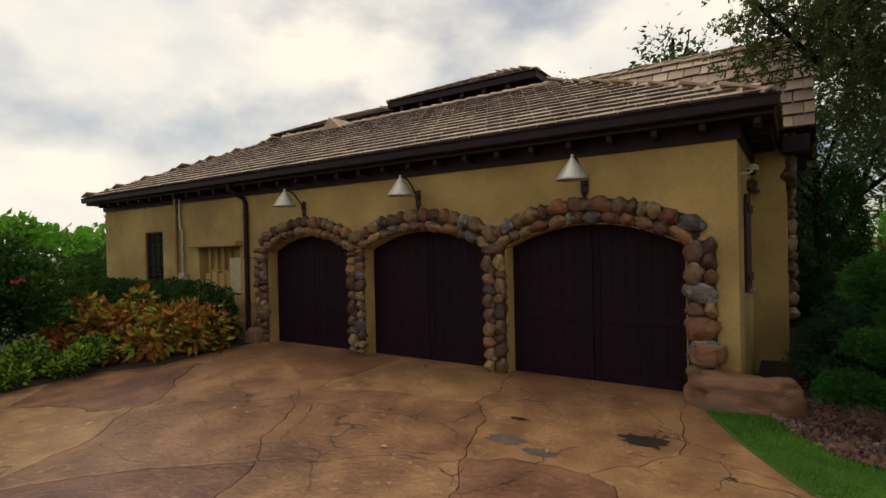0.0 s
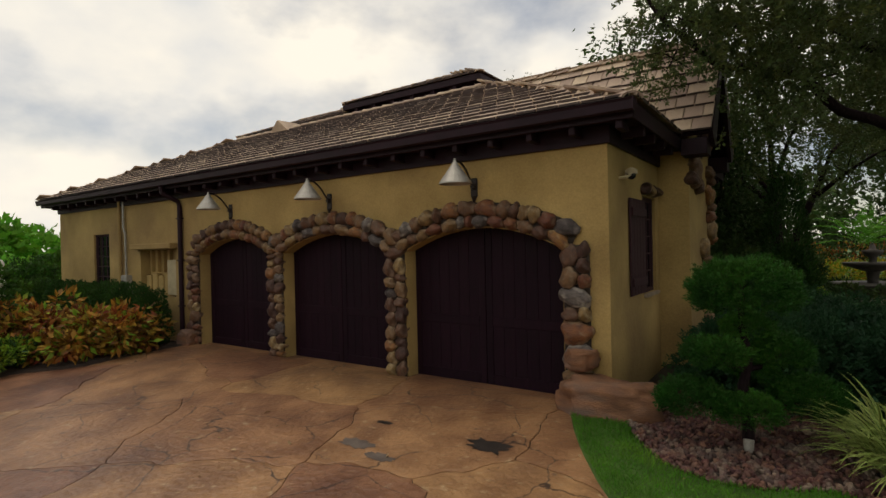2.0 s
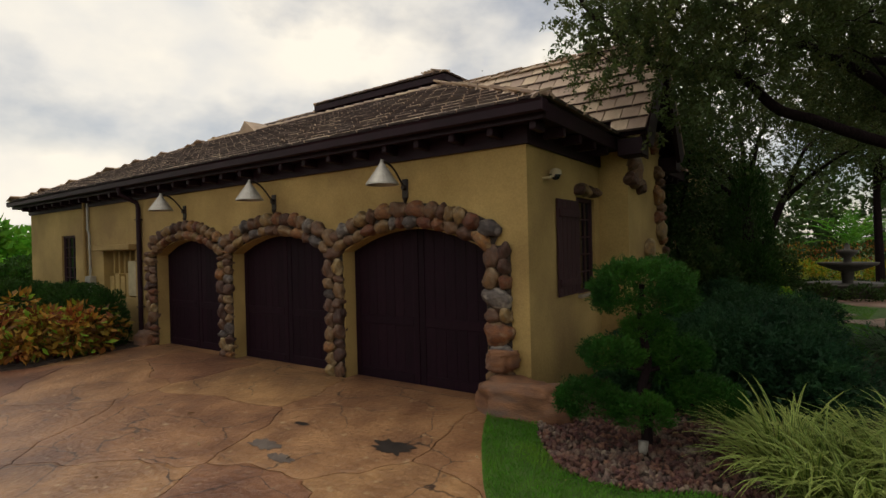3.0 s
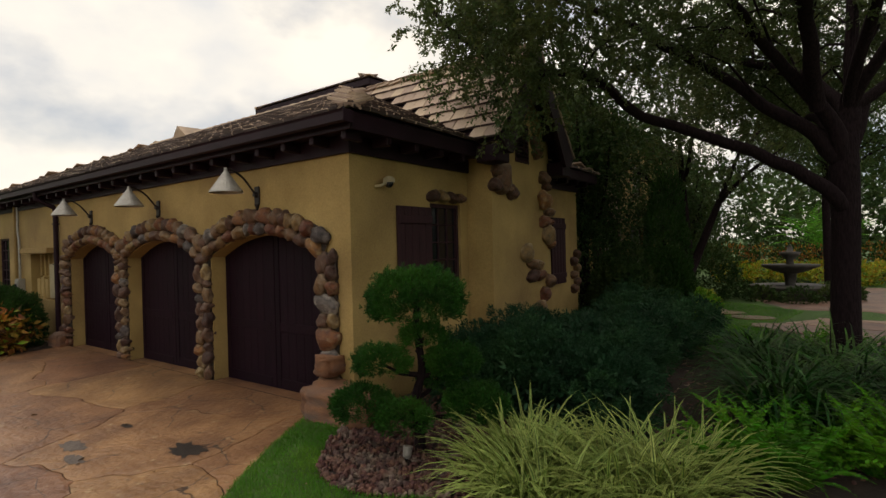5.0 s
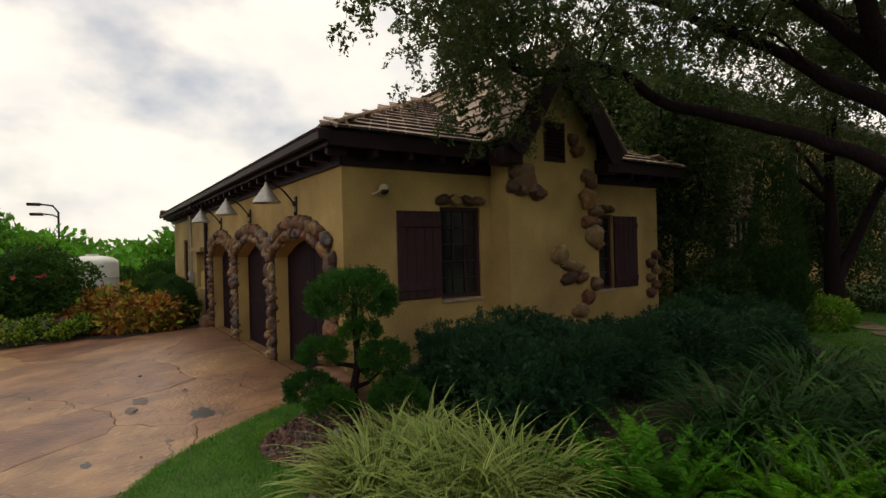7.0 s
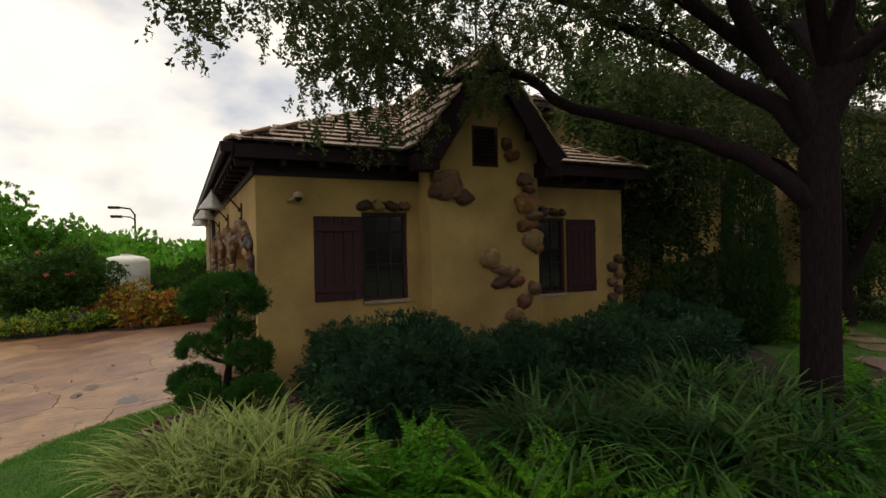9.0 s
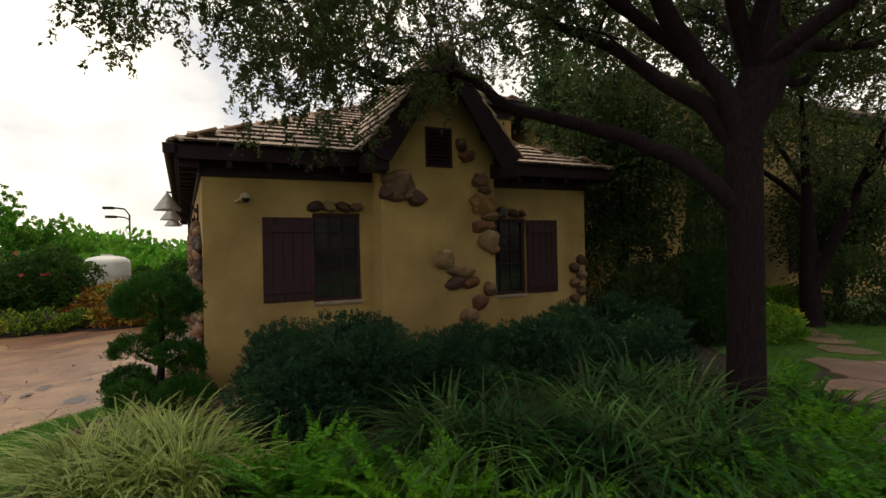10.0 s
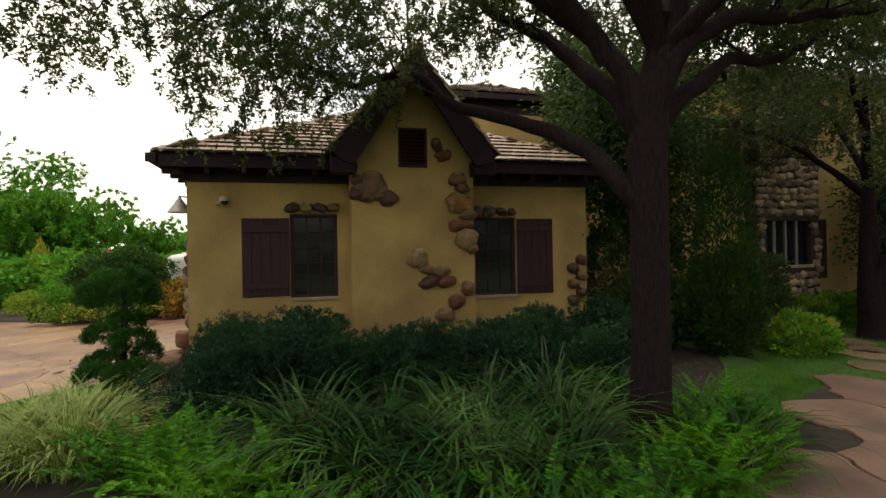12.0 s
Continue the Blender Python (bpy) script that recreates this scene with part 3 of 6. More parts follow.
for a, b in DOORS:
    half, rise, mid = (b - a) / 2, CROWN - SPRING, (a + b) / 2
    rad = (half * half + rise * rise) / (2 * rise)
    ang = math.asin(half / rad)
    zc = CROWN - rad
    ext = 0.035
    bm = bmesh.new()
    rows = [[(mid + r * math.sin(t), zc + r * math.cos(t)) for t in (-ang - ext + (2 * ang + 2 * ext) * i / 20 for i in range(21))] for r in (rad + 0.02, rad + 0.38)]
    grid = [[[bm.verts.new((x, y, z)) for x, z in row] for row in rows] for y in (FRONT - 0.03, FRONT - 0.001)]
    for i in range(20):
        for q in ((grid[0][0], grid[0][1]), (grid[0][0], grid[1][0]), (grid[0][1], grid[1][1])):
            bm.faces.new((q[0][i], q[0][i + 1], q[1][i + 1], q[1][i]))
    part("mortar", bm, MORTAR, wall_front)

    def on_arch(s, t):
        th = -ang - ext + s / (rad + 0.2)
        r = rad + 0.205 + t
        d = Vector((math.sin(th), 0, math.cos(th)))
        return Vector((mid + r * d.x, FRONT - 0.03, zc + r * d.z)), Vector((math.cos(th), 0, -math.sin(th))), d, OUT
    stone_strip(wall_front, (2 * ang + 2 * ext) * (rad + 0.2), 0.40, on_arch, full=0.14, lo=0.15, hi=0.36)

# ---- garage doors ----
def garage_door(a, b):
    door = empty("garage_door", ((a + b) / 2, 8.07, 0.03), "dark brown stained plank garage door with two leaves, shut", "garage door", "garage doors")
    mid, y0 = (a + b) / 2, 8.05
    for s, (l, r) in ((-1, (a + 0.002, mid - 0.006)), (1, (mid + 0.006, b - 0.002))):
        leaf = part("leaf", boxes(((l, y0 + 0.03, 0.04), (r, y0 + 0.07, 2.52)), bevel=0), DARKWOOD, door)
        n = 6
        for i in range(n):
            x0, x1 = l + 0.11 + (r - l - 0.22) * i / n, l + 0.11 + (r - l - 0.22) * (i + 1) / n
            part("plank", boxes(((x0 + 0.0015, y0 + 0.012, 0.2), (x1 - 0.0015, y0 + 0.029, 2.5)), bevel=0.003), DARKWOOD, leaf)
        part("stile", boxes(((l, y0, 0.04), (l + 0.11, y0 + 0.029, 2.52))), DARKWOOD, leaf)
        part("stile", boxes(((r - 0.11, y0, 0.04), (r, y0 + 0.029, 2.52))), DARKWOOD, leaf)
        for z0, z1 in ((0.04, 0.2), (0.95, 1.09)):
            part("rail", boxes(((l + 0.112, y0, z0), (r - 0.112, y0 + 0.029, z1))), DARKWOOD, leaf)
    return door


for a, b in DOORS:
    garage_door(a, b)

# ---- gooseneck lamps ----
L0 = Vector((-2.62, FRONT, 3.12))
lamp = empty("wall_lamp", L0, "conical grey metal barn lamp on a dark curved arm", "wall lamp", "lamps over the garage doors")
bm = bmesh.new()
box(bm, L0 + Vector((-0.06, -0.03, -0.18)), L0 + Vector((0.06, 0.0, 0.11)), 0.012)
tube(bm, [L0 + Vector((0, -0.03, -0.02)), L0 + Vector((0, -0.075, -0.02))], [0.05, 0.035], 10)
tube(bm, [L0 + Vector((0, -0.02, -0.17)), L0 + Vector((0, -0.02, -0.27))], [0.045, 0.01], 8)
part("wall_plate", bm, IRON, lamp)
bm = bmesh.new()
arm = [(0, -0.06, 0.0), (0, -0.14, 0.10), (0, -0.25, 0.22), (0, -0.38, 0.30), (0, -0.48, 0.32), (0, -0.52, 0.31)]
tube(bm, curve([L0 + Vector(p) for p in arm], 4), 0.016, 8)
part("arm", bm, IRON, lamp, soft=True)
bm = bmesh.new()
for p0, p1, r0, r1 in ((0.28, 0.345, 0.03, 0.02), (-0.02, 0.0, 0.24, 0.235)):
    tube(bm, [L0 + Vector((0, -0.53, p0)), L0 + Vector((0, -0.53, p1))], [r0, r1], 20, caps=p0 > 0)
tube(bm, [L0 + Vector((0, -0.53, 0.0)), L0 + Vector((0, -0.53, 0.29))], [0.235, 0.032], 24, caps=False)
tube(bm, [L0 + Vector((0, -0.53, -0.02)), L0 + Vector((0, -0.53, 0.27))], [0.228, 0.03], 24, caps=False)
part("shade", bm, METALGREY, lamp, "pale grey conical metal shade")
bm = bmesh.new()
bmesh.ops.create_uvsphere(bm, u_segments=12, v_segments=8, radius=0.045)
bmesh.ops.translate(bm, vec=L0 + Vector((0, -0.53, 0.06)), verts=bm.verts[:])
part("bulb", bm, material("frosted_bulb", (0.7, 0.68, 0.6), None, 5, 20, 0.3, 0), lamp, soft=True)
for x in (-5.76, -8.86):
    copy_thing(lamp, pose(x, L0.y, L0.z))

# ---- windows and shutters ----
GLASS = bpy.data.materials.new("window_glass")
GLASS.use_nodes = True
gb = GLASS.node_tree.nodes["Principled BSDF"]
gb.inputs["Base Color"].default_value, gb.inputs["Roughness"].default_value = (0.012, 0.012, 0.016, 1), 0.08
PALE = material("pale_sill_stone", (0.42, 0.33, 0.24), (0.3, 0.24, 0.18), 6, 50, 0.8, 0.2)


def window(name, a, b, c, d, place, cols, rows, label):
    """A window in an opening a..b wide and c..d high; place(u, v, w) maps it into the wall, w inwards."""
    win = tagged(empty(name, place((a + b) / 2, c, 0.1)), label, "window", kind="structure")

    def bar(nm, u0, u1, v0, v1, w0, w1, mat, parent):
        p, q = Vector(place(u0, v0, w0)), Vector(place(u1, v1, w1))
        lo, hi = [min(i, j) for i, j in zip(p, q)], [max(i, j) for i, j in zip(p, q)]
        return part(nm, boxes((lo, hi), bevel=0.004), mat, parent)
    fr = bar("window_frame", a, a + 0.06, c, d, 0.05, 0.13, SHUTTER, win)
    bar("window_frame", b - 0.06, b, c, d, 0.05, 0.13, SHUTTER, win)
    bar("window_frame", a + 0.061, b - 0.061, c, c + 0.06, 0.05, 0.13, SHUTTER, win)
    bar("window_frame", a + 0.061, b - 0.061, d - 0.06, d, 0.05, 0.13, SHUTTER, win)
    ua, ub, va, vb = a + 0.06, b - 0.06, c + 0.06, d - 0.06
    for i in range(cols):
        for j in range(rows):
            bar("pane", ua + (ub - ua) * i / cols + 0.002, ua + (ub - ua) * (i + 1) / cols - 0.002, va + (vb - va) * j / rows + 0.002, va + (vb - va) * (j + 1) / rows - 0.002, 0.095, 0.102, GLASS, win)
    for i in range(1, cols):
        u = ua + (ub - ua) * i / cols
        bar("muntin", u - 0.014, u + 0.014, va, vb, 0.07, 0.094, SHUTTER, win)
    for j in range(1, rows):
        v = va + (vb - va) * j / rows
        bar("muntin", ua, ub, v - 0.011, v + 0.011, 0.075, 0.0935, SHUTTER, win)
    bar("window_sill", a + 0.002, b - 0.002, c - 0.05, c - 0.002, -0.06, 0.2, PALE, win)
    return win


def on_front(u, v, w):
    return (u, FRONT + w, v)


def on_end(u, v, w):
    return (END - w, u, v)


window("window_1", -15.7, -14.72, 1.2, 2.77, on_front, 3, 5, "narrow brown casement window with small panes")
for i, (a, b, c, d) in enumerate(WIN):
    window("window_%d" % (i + 2), a, b, c, d, on_end, 3, 5, "dark leaded window with small panes behind bars")


def shutter(y0, y1, z0, z1):
    sh = empty("shutter", (END + 0.05, (y0 + y1) / 2, z0), "brown painted plank shutter with two battens, open", "shutter", "window shutters")
    n = 5
    for i in range(n):
        part("plank", boxes(((END + 0.012, y0 + (y1 - y0) * i / n + 0.003, z0 + stone_rng.uniform(0, 0.008)), (END + 0.045, y0 + (y1 - y0) * (i + 1) / n - 0.003, z1))), SHUTTER, sh)
    for z in (z0 + 0.14, z1 - 0.26):
        part("batten", boxes(((END + 0.046, y0 + 0.02, z), (END + 0.075, y1 - 0.02, z + 0.12))), SHUTTER, sh)
    for z in (z0 + 0.2, z1 - 0.2):
        part("hinge", boxes(((END + 0.002, y0 + 0.1, z - 0.02), (END + 0.011, y0 + 0.2, z + 0.02))), IRON, sh)


shutter(8.70, 9.53, 1.42, 2.85)
shutter(14.03, 14.84, 1.28, 2.83)
for y0, y1, z in ((9.45, 10.42, 2.95), (13.0, 13.95, 2.88)):
    u = y0
    while u < y1 - 0.08:
        w = stone_rng.uniform(0.17, 0.33)
        stone_at(wall_end, Vector((END + 0.03, u + w / 2, z + 0.09)), ((0, 1, 0), (0, 0, 1), (1, 0, 0)), w * 1.1, stone_rng.uniform(0.17, 0.25), 0.24)
        u += w
# stones set in the stucco of the bay: along, height, width, tallness
for yy, zz, w, h in [(10.62, 3.78, .22, .26), (10.74, 3.5, .24, .2), (10.98, 3.42, .5, .42), (11.28, 3.18, .34, .26), (10.7, 3.26, .2, .22), (10.9, 3.2, .26, .16), (11.1, 3.22, .2, .14),
                     (12.22, 4.2, .2, .22), (12.35, 4.0, .3, .2), (12.62, 3.55, .3, .24), (12.72, 3.38, .26, .18), (12.66, 3.1, .5, .36), (12.82, 2.86, .36, .16), (12.62, 2.68, .34, .2), (12.84, 2.66, .2, .14),
                     (12.8, 2.42, .4, .36), (12.9, 2.22, .22, .16), (11.82, 2.06, .34, .3), (12.06, 1.84, .36, .16), (12.28, 1.82, .3, .18), (12.06, 1.63, .42, .2), (12.38, 1.62, .34, .2)]:
    stone_at(wall_bay, Vector((BAY + 0.03, yy, zz)), ((0, 1, 0), (0, 0, 1), (1, 0, 0)), w * 1.2, h * 1.22, 0.26, BROWNS)
for i in range(4):
    stone_at(wall_bay, Vector((BAY + 0.04, 11.2 + 0.23 * (i % 5) + (0.9 if i < 4 else 0), 0.75 + 0.24 * (i % 4))), ((0, 1, 0), (0, 0, 1), (1, 0, 0)), stone_rng.uniform(0.25, 0.42), stone_rng.uniform(0.2, 0.32), 0.26, BROWNS)
for i in range(6):
    stone_at(wall_end, Vector((END + 0.03, 15.3 + 0.2 * (i % 2), 1.1 + 0.17 * i)), ((0, 1, 0), (0, 0, 1), (1, 0, 0)), 0.3, 0.22, 0.26, BROWNS)

vent = tagged(empty("gable_vent", (BAY, 11.77, 3.76)), "brown louvred wooden gable vent", "vent", kind="structure")
for lo, hi in (((11.5, 3.76), (11.545, 4.5)), ((12.005, 3.76), (12.05, 4.5)), ((11.546, 3.76), (12.004, 3.805)), ((11.546, 4.455), (12.004, 4.5))):
    part("vent_frame", boxes(((BAY - 0.06, lo[0], lo[1]), (BAY + 0.015, hi[0], hi[1])), bevel=0.004), SHUTTER, vent)
for i in range(9):
    bm = bmesh.new()
    box(bm, (-0.045, 0, -0.006), (0.045, 0.458, 0.006), 0.0, pose(BAY - 0.012, 11.546, 3.85 + i * 0.07, 0, 38, 0))
    part("slat", bm, SHUTTER, vent)
part("backing", boxes(((BAY - 0.14, 11.5, 3.76), (BAY - 0.1, 12.05, 4.5)), bevel=0), EAVEWOOD, vent)

cam_thing = empty("security_camera", (END, 8.44, 3.16), "small pale dome security camera on a wall bracket", "security camera")
CREAM = material("cream_plastic", (0.5, 0.42, 0.26), None, 5, 40, 0.5, 0.03)
bm = bmesh.new()
tube(bm, [(END, 8.3, 3.1), (END + 0.1, 8.3, 3.1), (END + 0.13, 8.36, 3.13), (END + 0.13, 8.44, 3.2)], 0.02, 8)
part("bracket", bm, CREAM, cam_thing)
bm = bmesh.new()
tube(bm, [(END + 0.13, 8.44, 3.24), (END + 0.13, 8.44, 3.21), (END + 0.13, 8.44, 3.15)], [0.03, 0.08, 0.085], 16)
part("housing", bm, CREAM, cam_thing, soft=True)
bm = bmesh.new()
bmesh.ops.create_uvsphere(bm, u_segments=14, v_segments=8, radius=0.065)
bmesh.ops.translate(bm, vec=(END + 0.13, 8.44, 3.14), verts=bm.verts[:])
part("dome", bm, GLASS, cam_thing, soft=True)

# ---- services on the front wall ----
def pipe(name, pts, r, mat, label, category, parent=None):
    bm = bmesh.new()
    tube(bm, pts, r, 10)
    ob = part(name, bm, mat, parent)
    return ob if parent else tagged(ob, label, category)


spout = pipe("downspout", [(-10.95, EY0 - 0.07, 3.78), (-10.95, EY0 - 0.05, 3.62), (-10.85, FRONT - 0.1, 3.42), (-10.85, FRONT - 0.07, 3.3), (-10.85, FRONT - 0.07, 0.1)], 0.055, EAVEWOOD,
             "dark brown metal downspout on the stucco wall", "downspout")
for z in (0.9, 2.0, 3.0):
    part("strap", boxes(((-10.92, FRONT - 0.13, z), (-10.78, FRONT - 0.001, z + 0.03))), EAVEWOOD, spout)
for x, top, r in ((-13.95, 3.72, 0.045), (-13.72, 3.70, 0.03)):
    tagged(part("conduit", tube(bmesh.new(), [(x, FRONT - 0.06, top), (x, FRONT - 0.06, 0.1)] if r > 0.04 else [(x, FRONT - 0.06, top), (x, FRONT - 0.06, 2.9), (x + 0.12, FRONT - 0.07, 2.7), (x + 0.12, FRONT - 0.07, 1.3)], r, 10), STUCCO if r > 0.04 else METALGREY),
           "ochre painted pipe on the wall" if r > 0.04 else "grey metal electric conduit on the wall", "pipe")
meter = empty("meter_box", (-13.45, FRONT, 1.2), "grey metal electric meter box on the wall", "meter box")
part("body", boxes(((-13.72, FRONT - 0.16, 1.1), (-13.42, FRONT - 0.002, 1.62)), bevel=0.012), METALGREY, meter)
part("cover", boxes(((-13.69, FRONT - 0.175, 1.16), (-13.45, FRONT - 0.161, 1.56)), bevel=0.006), METALGREY, meter)
bm = bmesh.new()
tube(bm, [(-13.57, FRONT - 0.176, 1.4), (-13.57, FRONT - 0.22, 1.4)], [0.085, 0.075], 16)
part("dial", bm, GLASS, meter)
niche = empty("panel_niche", (-12.1, FRONT, 1.1), "ochre painted service niche with a projecting hood", "service niche")
part("hood", boxes(((-13.1, FRONT - 0.2, 2.3), (-11.1, FRONT - 0.002, 2.44)), bevel=0.015), STUCCO, niche)
part("back_panel", boxes(((-12.95, FRONT + 0.26, 1.1), (-11.2, FRONT + 0.3, 2.28)), bevel=0), STUCCO, niche)
for i in range(4):
    part("panel_box", boxes(((-12.85 + i * 0.3, FRONT + 0.1, 1.1), (-12.62 + i * 0.3, FRONT + 0.258, 1.62 + 0.05 * (i % 2))), bevel=0.01), STUCCO, niche)
    part("riser", boxes(((-12.77 + i * 0.3, FRONT + 0.16, 1.7), (-12.70 + i * 0.3, FRONT + 0.258, 2.28)), bevel=0.01), STUCCO, niche)
part("panel_box", boxes(((-11.65, FRONT + 0.02, 1.15), (-11.22, FRONT + 0.258, 2.02)), bevel=0.01), CREAM, niche)

# ---- upper roofs behind ----
def block(name, x0, x1, y0, y1, ez, base, label):
    """A tall part of the house behind, with a hipped tile roof on brackets."""
    th = empty(name, ((x0 + x1) / 2, (y0 + y1) / 2, 0), label, "building", kind="structure")
    part("wall", boxes(((x0 + 0.5, y0 + 0.45, base), (x1 - 0.5, y1 - 0.45, ez)), bevel=0), STUCCO, th)
    part("fascia", boxes(((x0, y0, ez - 0.18), (x1, y0 + 0.04, ez)), ((x0, y1 - 0.04, ez - 0.18), (x1, y1, ez)), ((x0, y0 + 0.04, ez - 0.18), (x0 + 0.04, y1 - 0.04, ez)), ((x1 - 0.04, y0 + 0.04, ez - 0.18), (x1, y1 - 0.04, ez))), EAVEWOOD, th)
    part("soffit", boxes(((x0 + 0.04, y0 + 0.04, ez - 0.06), (x1 - 0.04, y1 - 0.04, ez - 0.03)), bevel=0), EAVEWOOD, th)
    part("frieze", boxes(((x0 + 0.42, y0 + 0.37, ez - 0.5), (x1 - 0.42, y0 + 0.448, ez - 0.06)), ((x1 - 0.498, y0 + 0.45, ez - 0.5), (x1 - 0.42, y1 - 0.4, ez - 0.06))), EAVEWOOD, th)
    for i in range(int((x1 - x0 - 0.8) / 0.8) + 1):
        part("bracket", boxes(((x0 + 0.5 + i * 0.8, y0 + 0.06, ez - 0.32), (x0 + 0.64 + i * 0.8, y0 + 0.38, ez - 0.06))), EAVEWOOD, th)
    h, p = (y1 - y0) / 2, 0.42
    ym, rz = (y0 + y1) / 2, ez + (y1 - y0) / 2 * 0.42
    c = [(x0, y0, ez), (x1, y0, ez), (x1, y1, ez), (x0, y1, ez), (x0 + h, ym, rz), (x1 - h, ym, rz)]
    kk = math.hypot(1, p)
    for f in [(0, 1, 5, 4), (1, 2, 5), (2, 3, 4, 5), (3, 0, 4)]:
        slab_of("deck", [c[i] for i in f], 0.04, EAVEWOOD, th)
    w, d = x1 - x0, y1 - y0
    t = tile_field((x0, y0, ez), (1, 0, 0), (0, 1, p), w, h * kk, lambda u, s: s / kk - 0.08 < u < w - s / kk + 0.08 and s < h * kk - 0.1)
    t += tile_field((x1, y0, ez), (0, 1, 0), (-1, 0, p), d, h * kk, lambda u, s: s / kk - 0.08 < u < d - s / kk + 0.08)
    t += tile_field((x1, y1, ez), (-1, 0, 0), (0, -1, p), w, h * kk, lambda u, s: s / kk - 0.08 < u < w - s / kk + 0.08 and s < h * kk - 0.1)
    joined("tiles", [tile_rng.choice(TILES) for _ in t], t, TILE, th)
    for i, q in ((0, 4), (1, 5), (2, 5), (3, 4), (4, 5)):
        caps(c[i], c[q], th, 0.02)


block("upper_storey", -11.55, -6.05, 13.95, 18.2, 7.15, 3.0, "ochre upper storey with a hipped brown tile roof")
block("upper_storey", -18.2, -11.6, 14.3, 18.2, 6.95, 3.0, "ochre upper storey with a hipped brown tile roof")


# ---- plants: materials ----
def leafy(name, a, b, c=None, vary=0.35, rough=0.6, thin=0.3):
    return material(name, a, b, 3, 30, rough, 0, vary=vary, third=c, third_scale=1.2, thin=thin, gloss=0.25)


OAK = leafy("oak_leaf", (0.075, 0.112, 0.034), (0.048, 0.076, 0.025), (0.115, 0.135, 0.04), thin=0.5)
PINE = leafy("topiary_leaf", (0.025, 0.11, 0.013), (0.016, 0.07, 0.01), (0.045, 0.15, 0.015))
JUNIPER = leafy("juniper_leaf", (0.020, 0.074, 0.029), (0.012, 0.045, 0.019), (0.036, 0.11, 0.036))
FERN = leafy("fern_leaf", (0.06, 0.23, 0.006), (0.03, 0.13, 0.005), (0.11, 0.31, 0.01), rough=0.6)
STRAP = leafy("strap_leaf", (0.014, 0.07, 0.006), (0.007, 0.034, 0.004), (0.07, 0.15, 0.03), rough=0.55, vary=0.6)
LILYG = leafy("striped_leaf_green", (0.075, 0.16, 0.025), (0.05, 0.11, 0.02))
LILYC = leafy("striped_leaf_cream", (0.40, 0.46, 0.13), (0.26, 0.34, 0.085))
HEDGE = leafy("hedge_leaf", (0.03, 0.085, 0.014), (0.018, 0.055, 0.01), (0.045, 0.11, 0.016))
CROTON = leafy("croton_leaf", (0.36, 0.17, 0.028), (0.17, 0.11, 0.02), (0.42, 0.10, 0.035), vary=0.6)
LIMEY = leafy("lime_leaf", (0.27, 0.38, 0.033), (0.11, 0.25, 0.022), (0.46, 0.46, 0.065))
BRIGHT = leafy("garden_leaf", (0.11, 0.34, 0.025), (0.07, 0.23, 0.02), (0.18, 0.42, 0.04), thin=0.4)
MIDLEAF = leafy("shrub_leaf", (0.034, 0.10, 0.012), (0.018, 0.06, 0.008), (0.065, 0.15, 0.018))
DEEP = leafy("deep_leaf", (0.05, 0.10, 0.026), (0.032, 0.066, 0.018), (0.085, 0.12, 0.03), thin=0.4)
GRASS = leafy("grass_blade", (0.075, 0.25, 0.012), (0.045, 0.17, 0.009), (0.13, 0.29, 0.02))
GOLD = leafy("golden_needle", (0.48, 0.44, 0.05), (0.32, 0.36, 0.04))
PETAL = leafy("pink_petal", (0.6, 0.10, 0.12), (0.5, 0.07, 0.09))
YELLOW = leafy("yellow_flower", (0.55, 0.40, 0.03), (0.45, 0.28, 0.03))
BARK = material("oak_bark", (0.025, 0.0155, 0.0175), (0.012, 0.0075, 0.009), 14, 60, 0.95, 0.9, gloss=0.1, stretch=(3, 3, 0.7), bump_scale=12)
R = np.random.default_rng(5)


def raw_mesh(name, verts, faces_per, mat, parent=None, slots=None, index=None):
    """A mesh of loose quads from an array of corners (n * 4, 3)."""
    n = len(verts) // 4
    me = bpy.data.meshes.new(name)
    me.vertices.add(len(verts))
    me.vertices.foreach_set("co", np.ascontiguousarray(verts, dtype=np.float32).ravel())
    me.loops.add(4 * n)
    me.loops.foreach_set("vertex_index", np.arange(4 * n, dtype=np.int32))
    me.polygons.add(n)
    me.polygons.foreach_set("loop_start", np.arange(0, 4 * n, 4, dtype=np.int32))
    for m in (slots or [mat]):
        me.materials.append(m)
    if index is not None:
        me.polygons.foreach_set("material_index", np.ascontiguousarray(index, dtype=np.int32))
    me.update(calc_edges=True)
    ob = new(name, me)
    if parent:
        ob.parent = parent
        ob.matrix_parent_inverse = Matrix.Identity(4) if parent.parent else Matrix.Translation(parent.location).inverted()
    return ob


def unit(a):
    return a / np.maximum(np.linalg.norm(a, axis=1, keepdims=True), 1e-6)


def leaves(name, at, way, size, slim, mat, parent=None, fold=0.1, droop=0.0):
    """Leaves as folded rhombs: base points, directions, lengths."""
    way = unit(way)
    side = unit(np.cross(way, unit(R.normal(size=at.shape))))
    nrm = np.cross(side, way)
    ln = size[:, None]
    tip = at + way * ln
    tip[:, 2] -= droop * size
    mid = at + way * ln * 0.45 + nrm * ln * fold
    v = np.stack([at, mid - side * ln * slim / 2, tip, mid + side * ln * slim / 2], axis=1).reshape(-1, 3)
    return raw_mesh(name, v, None, mat, parent)


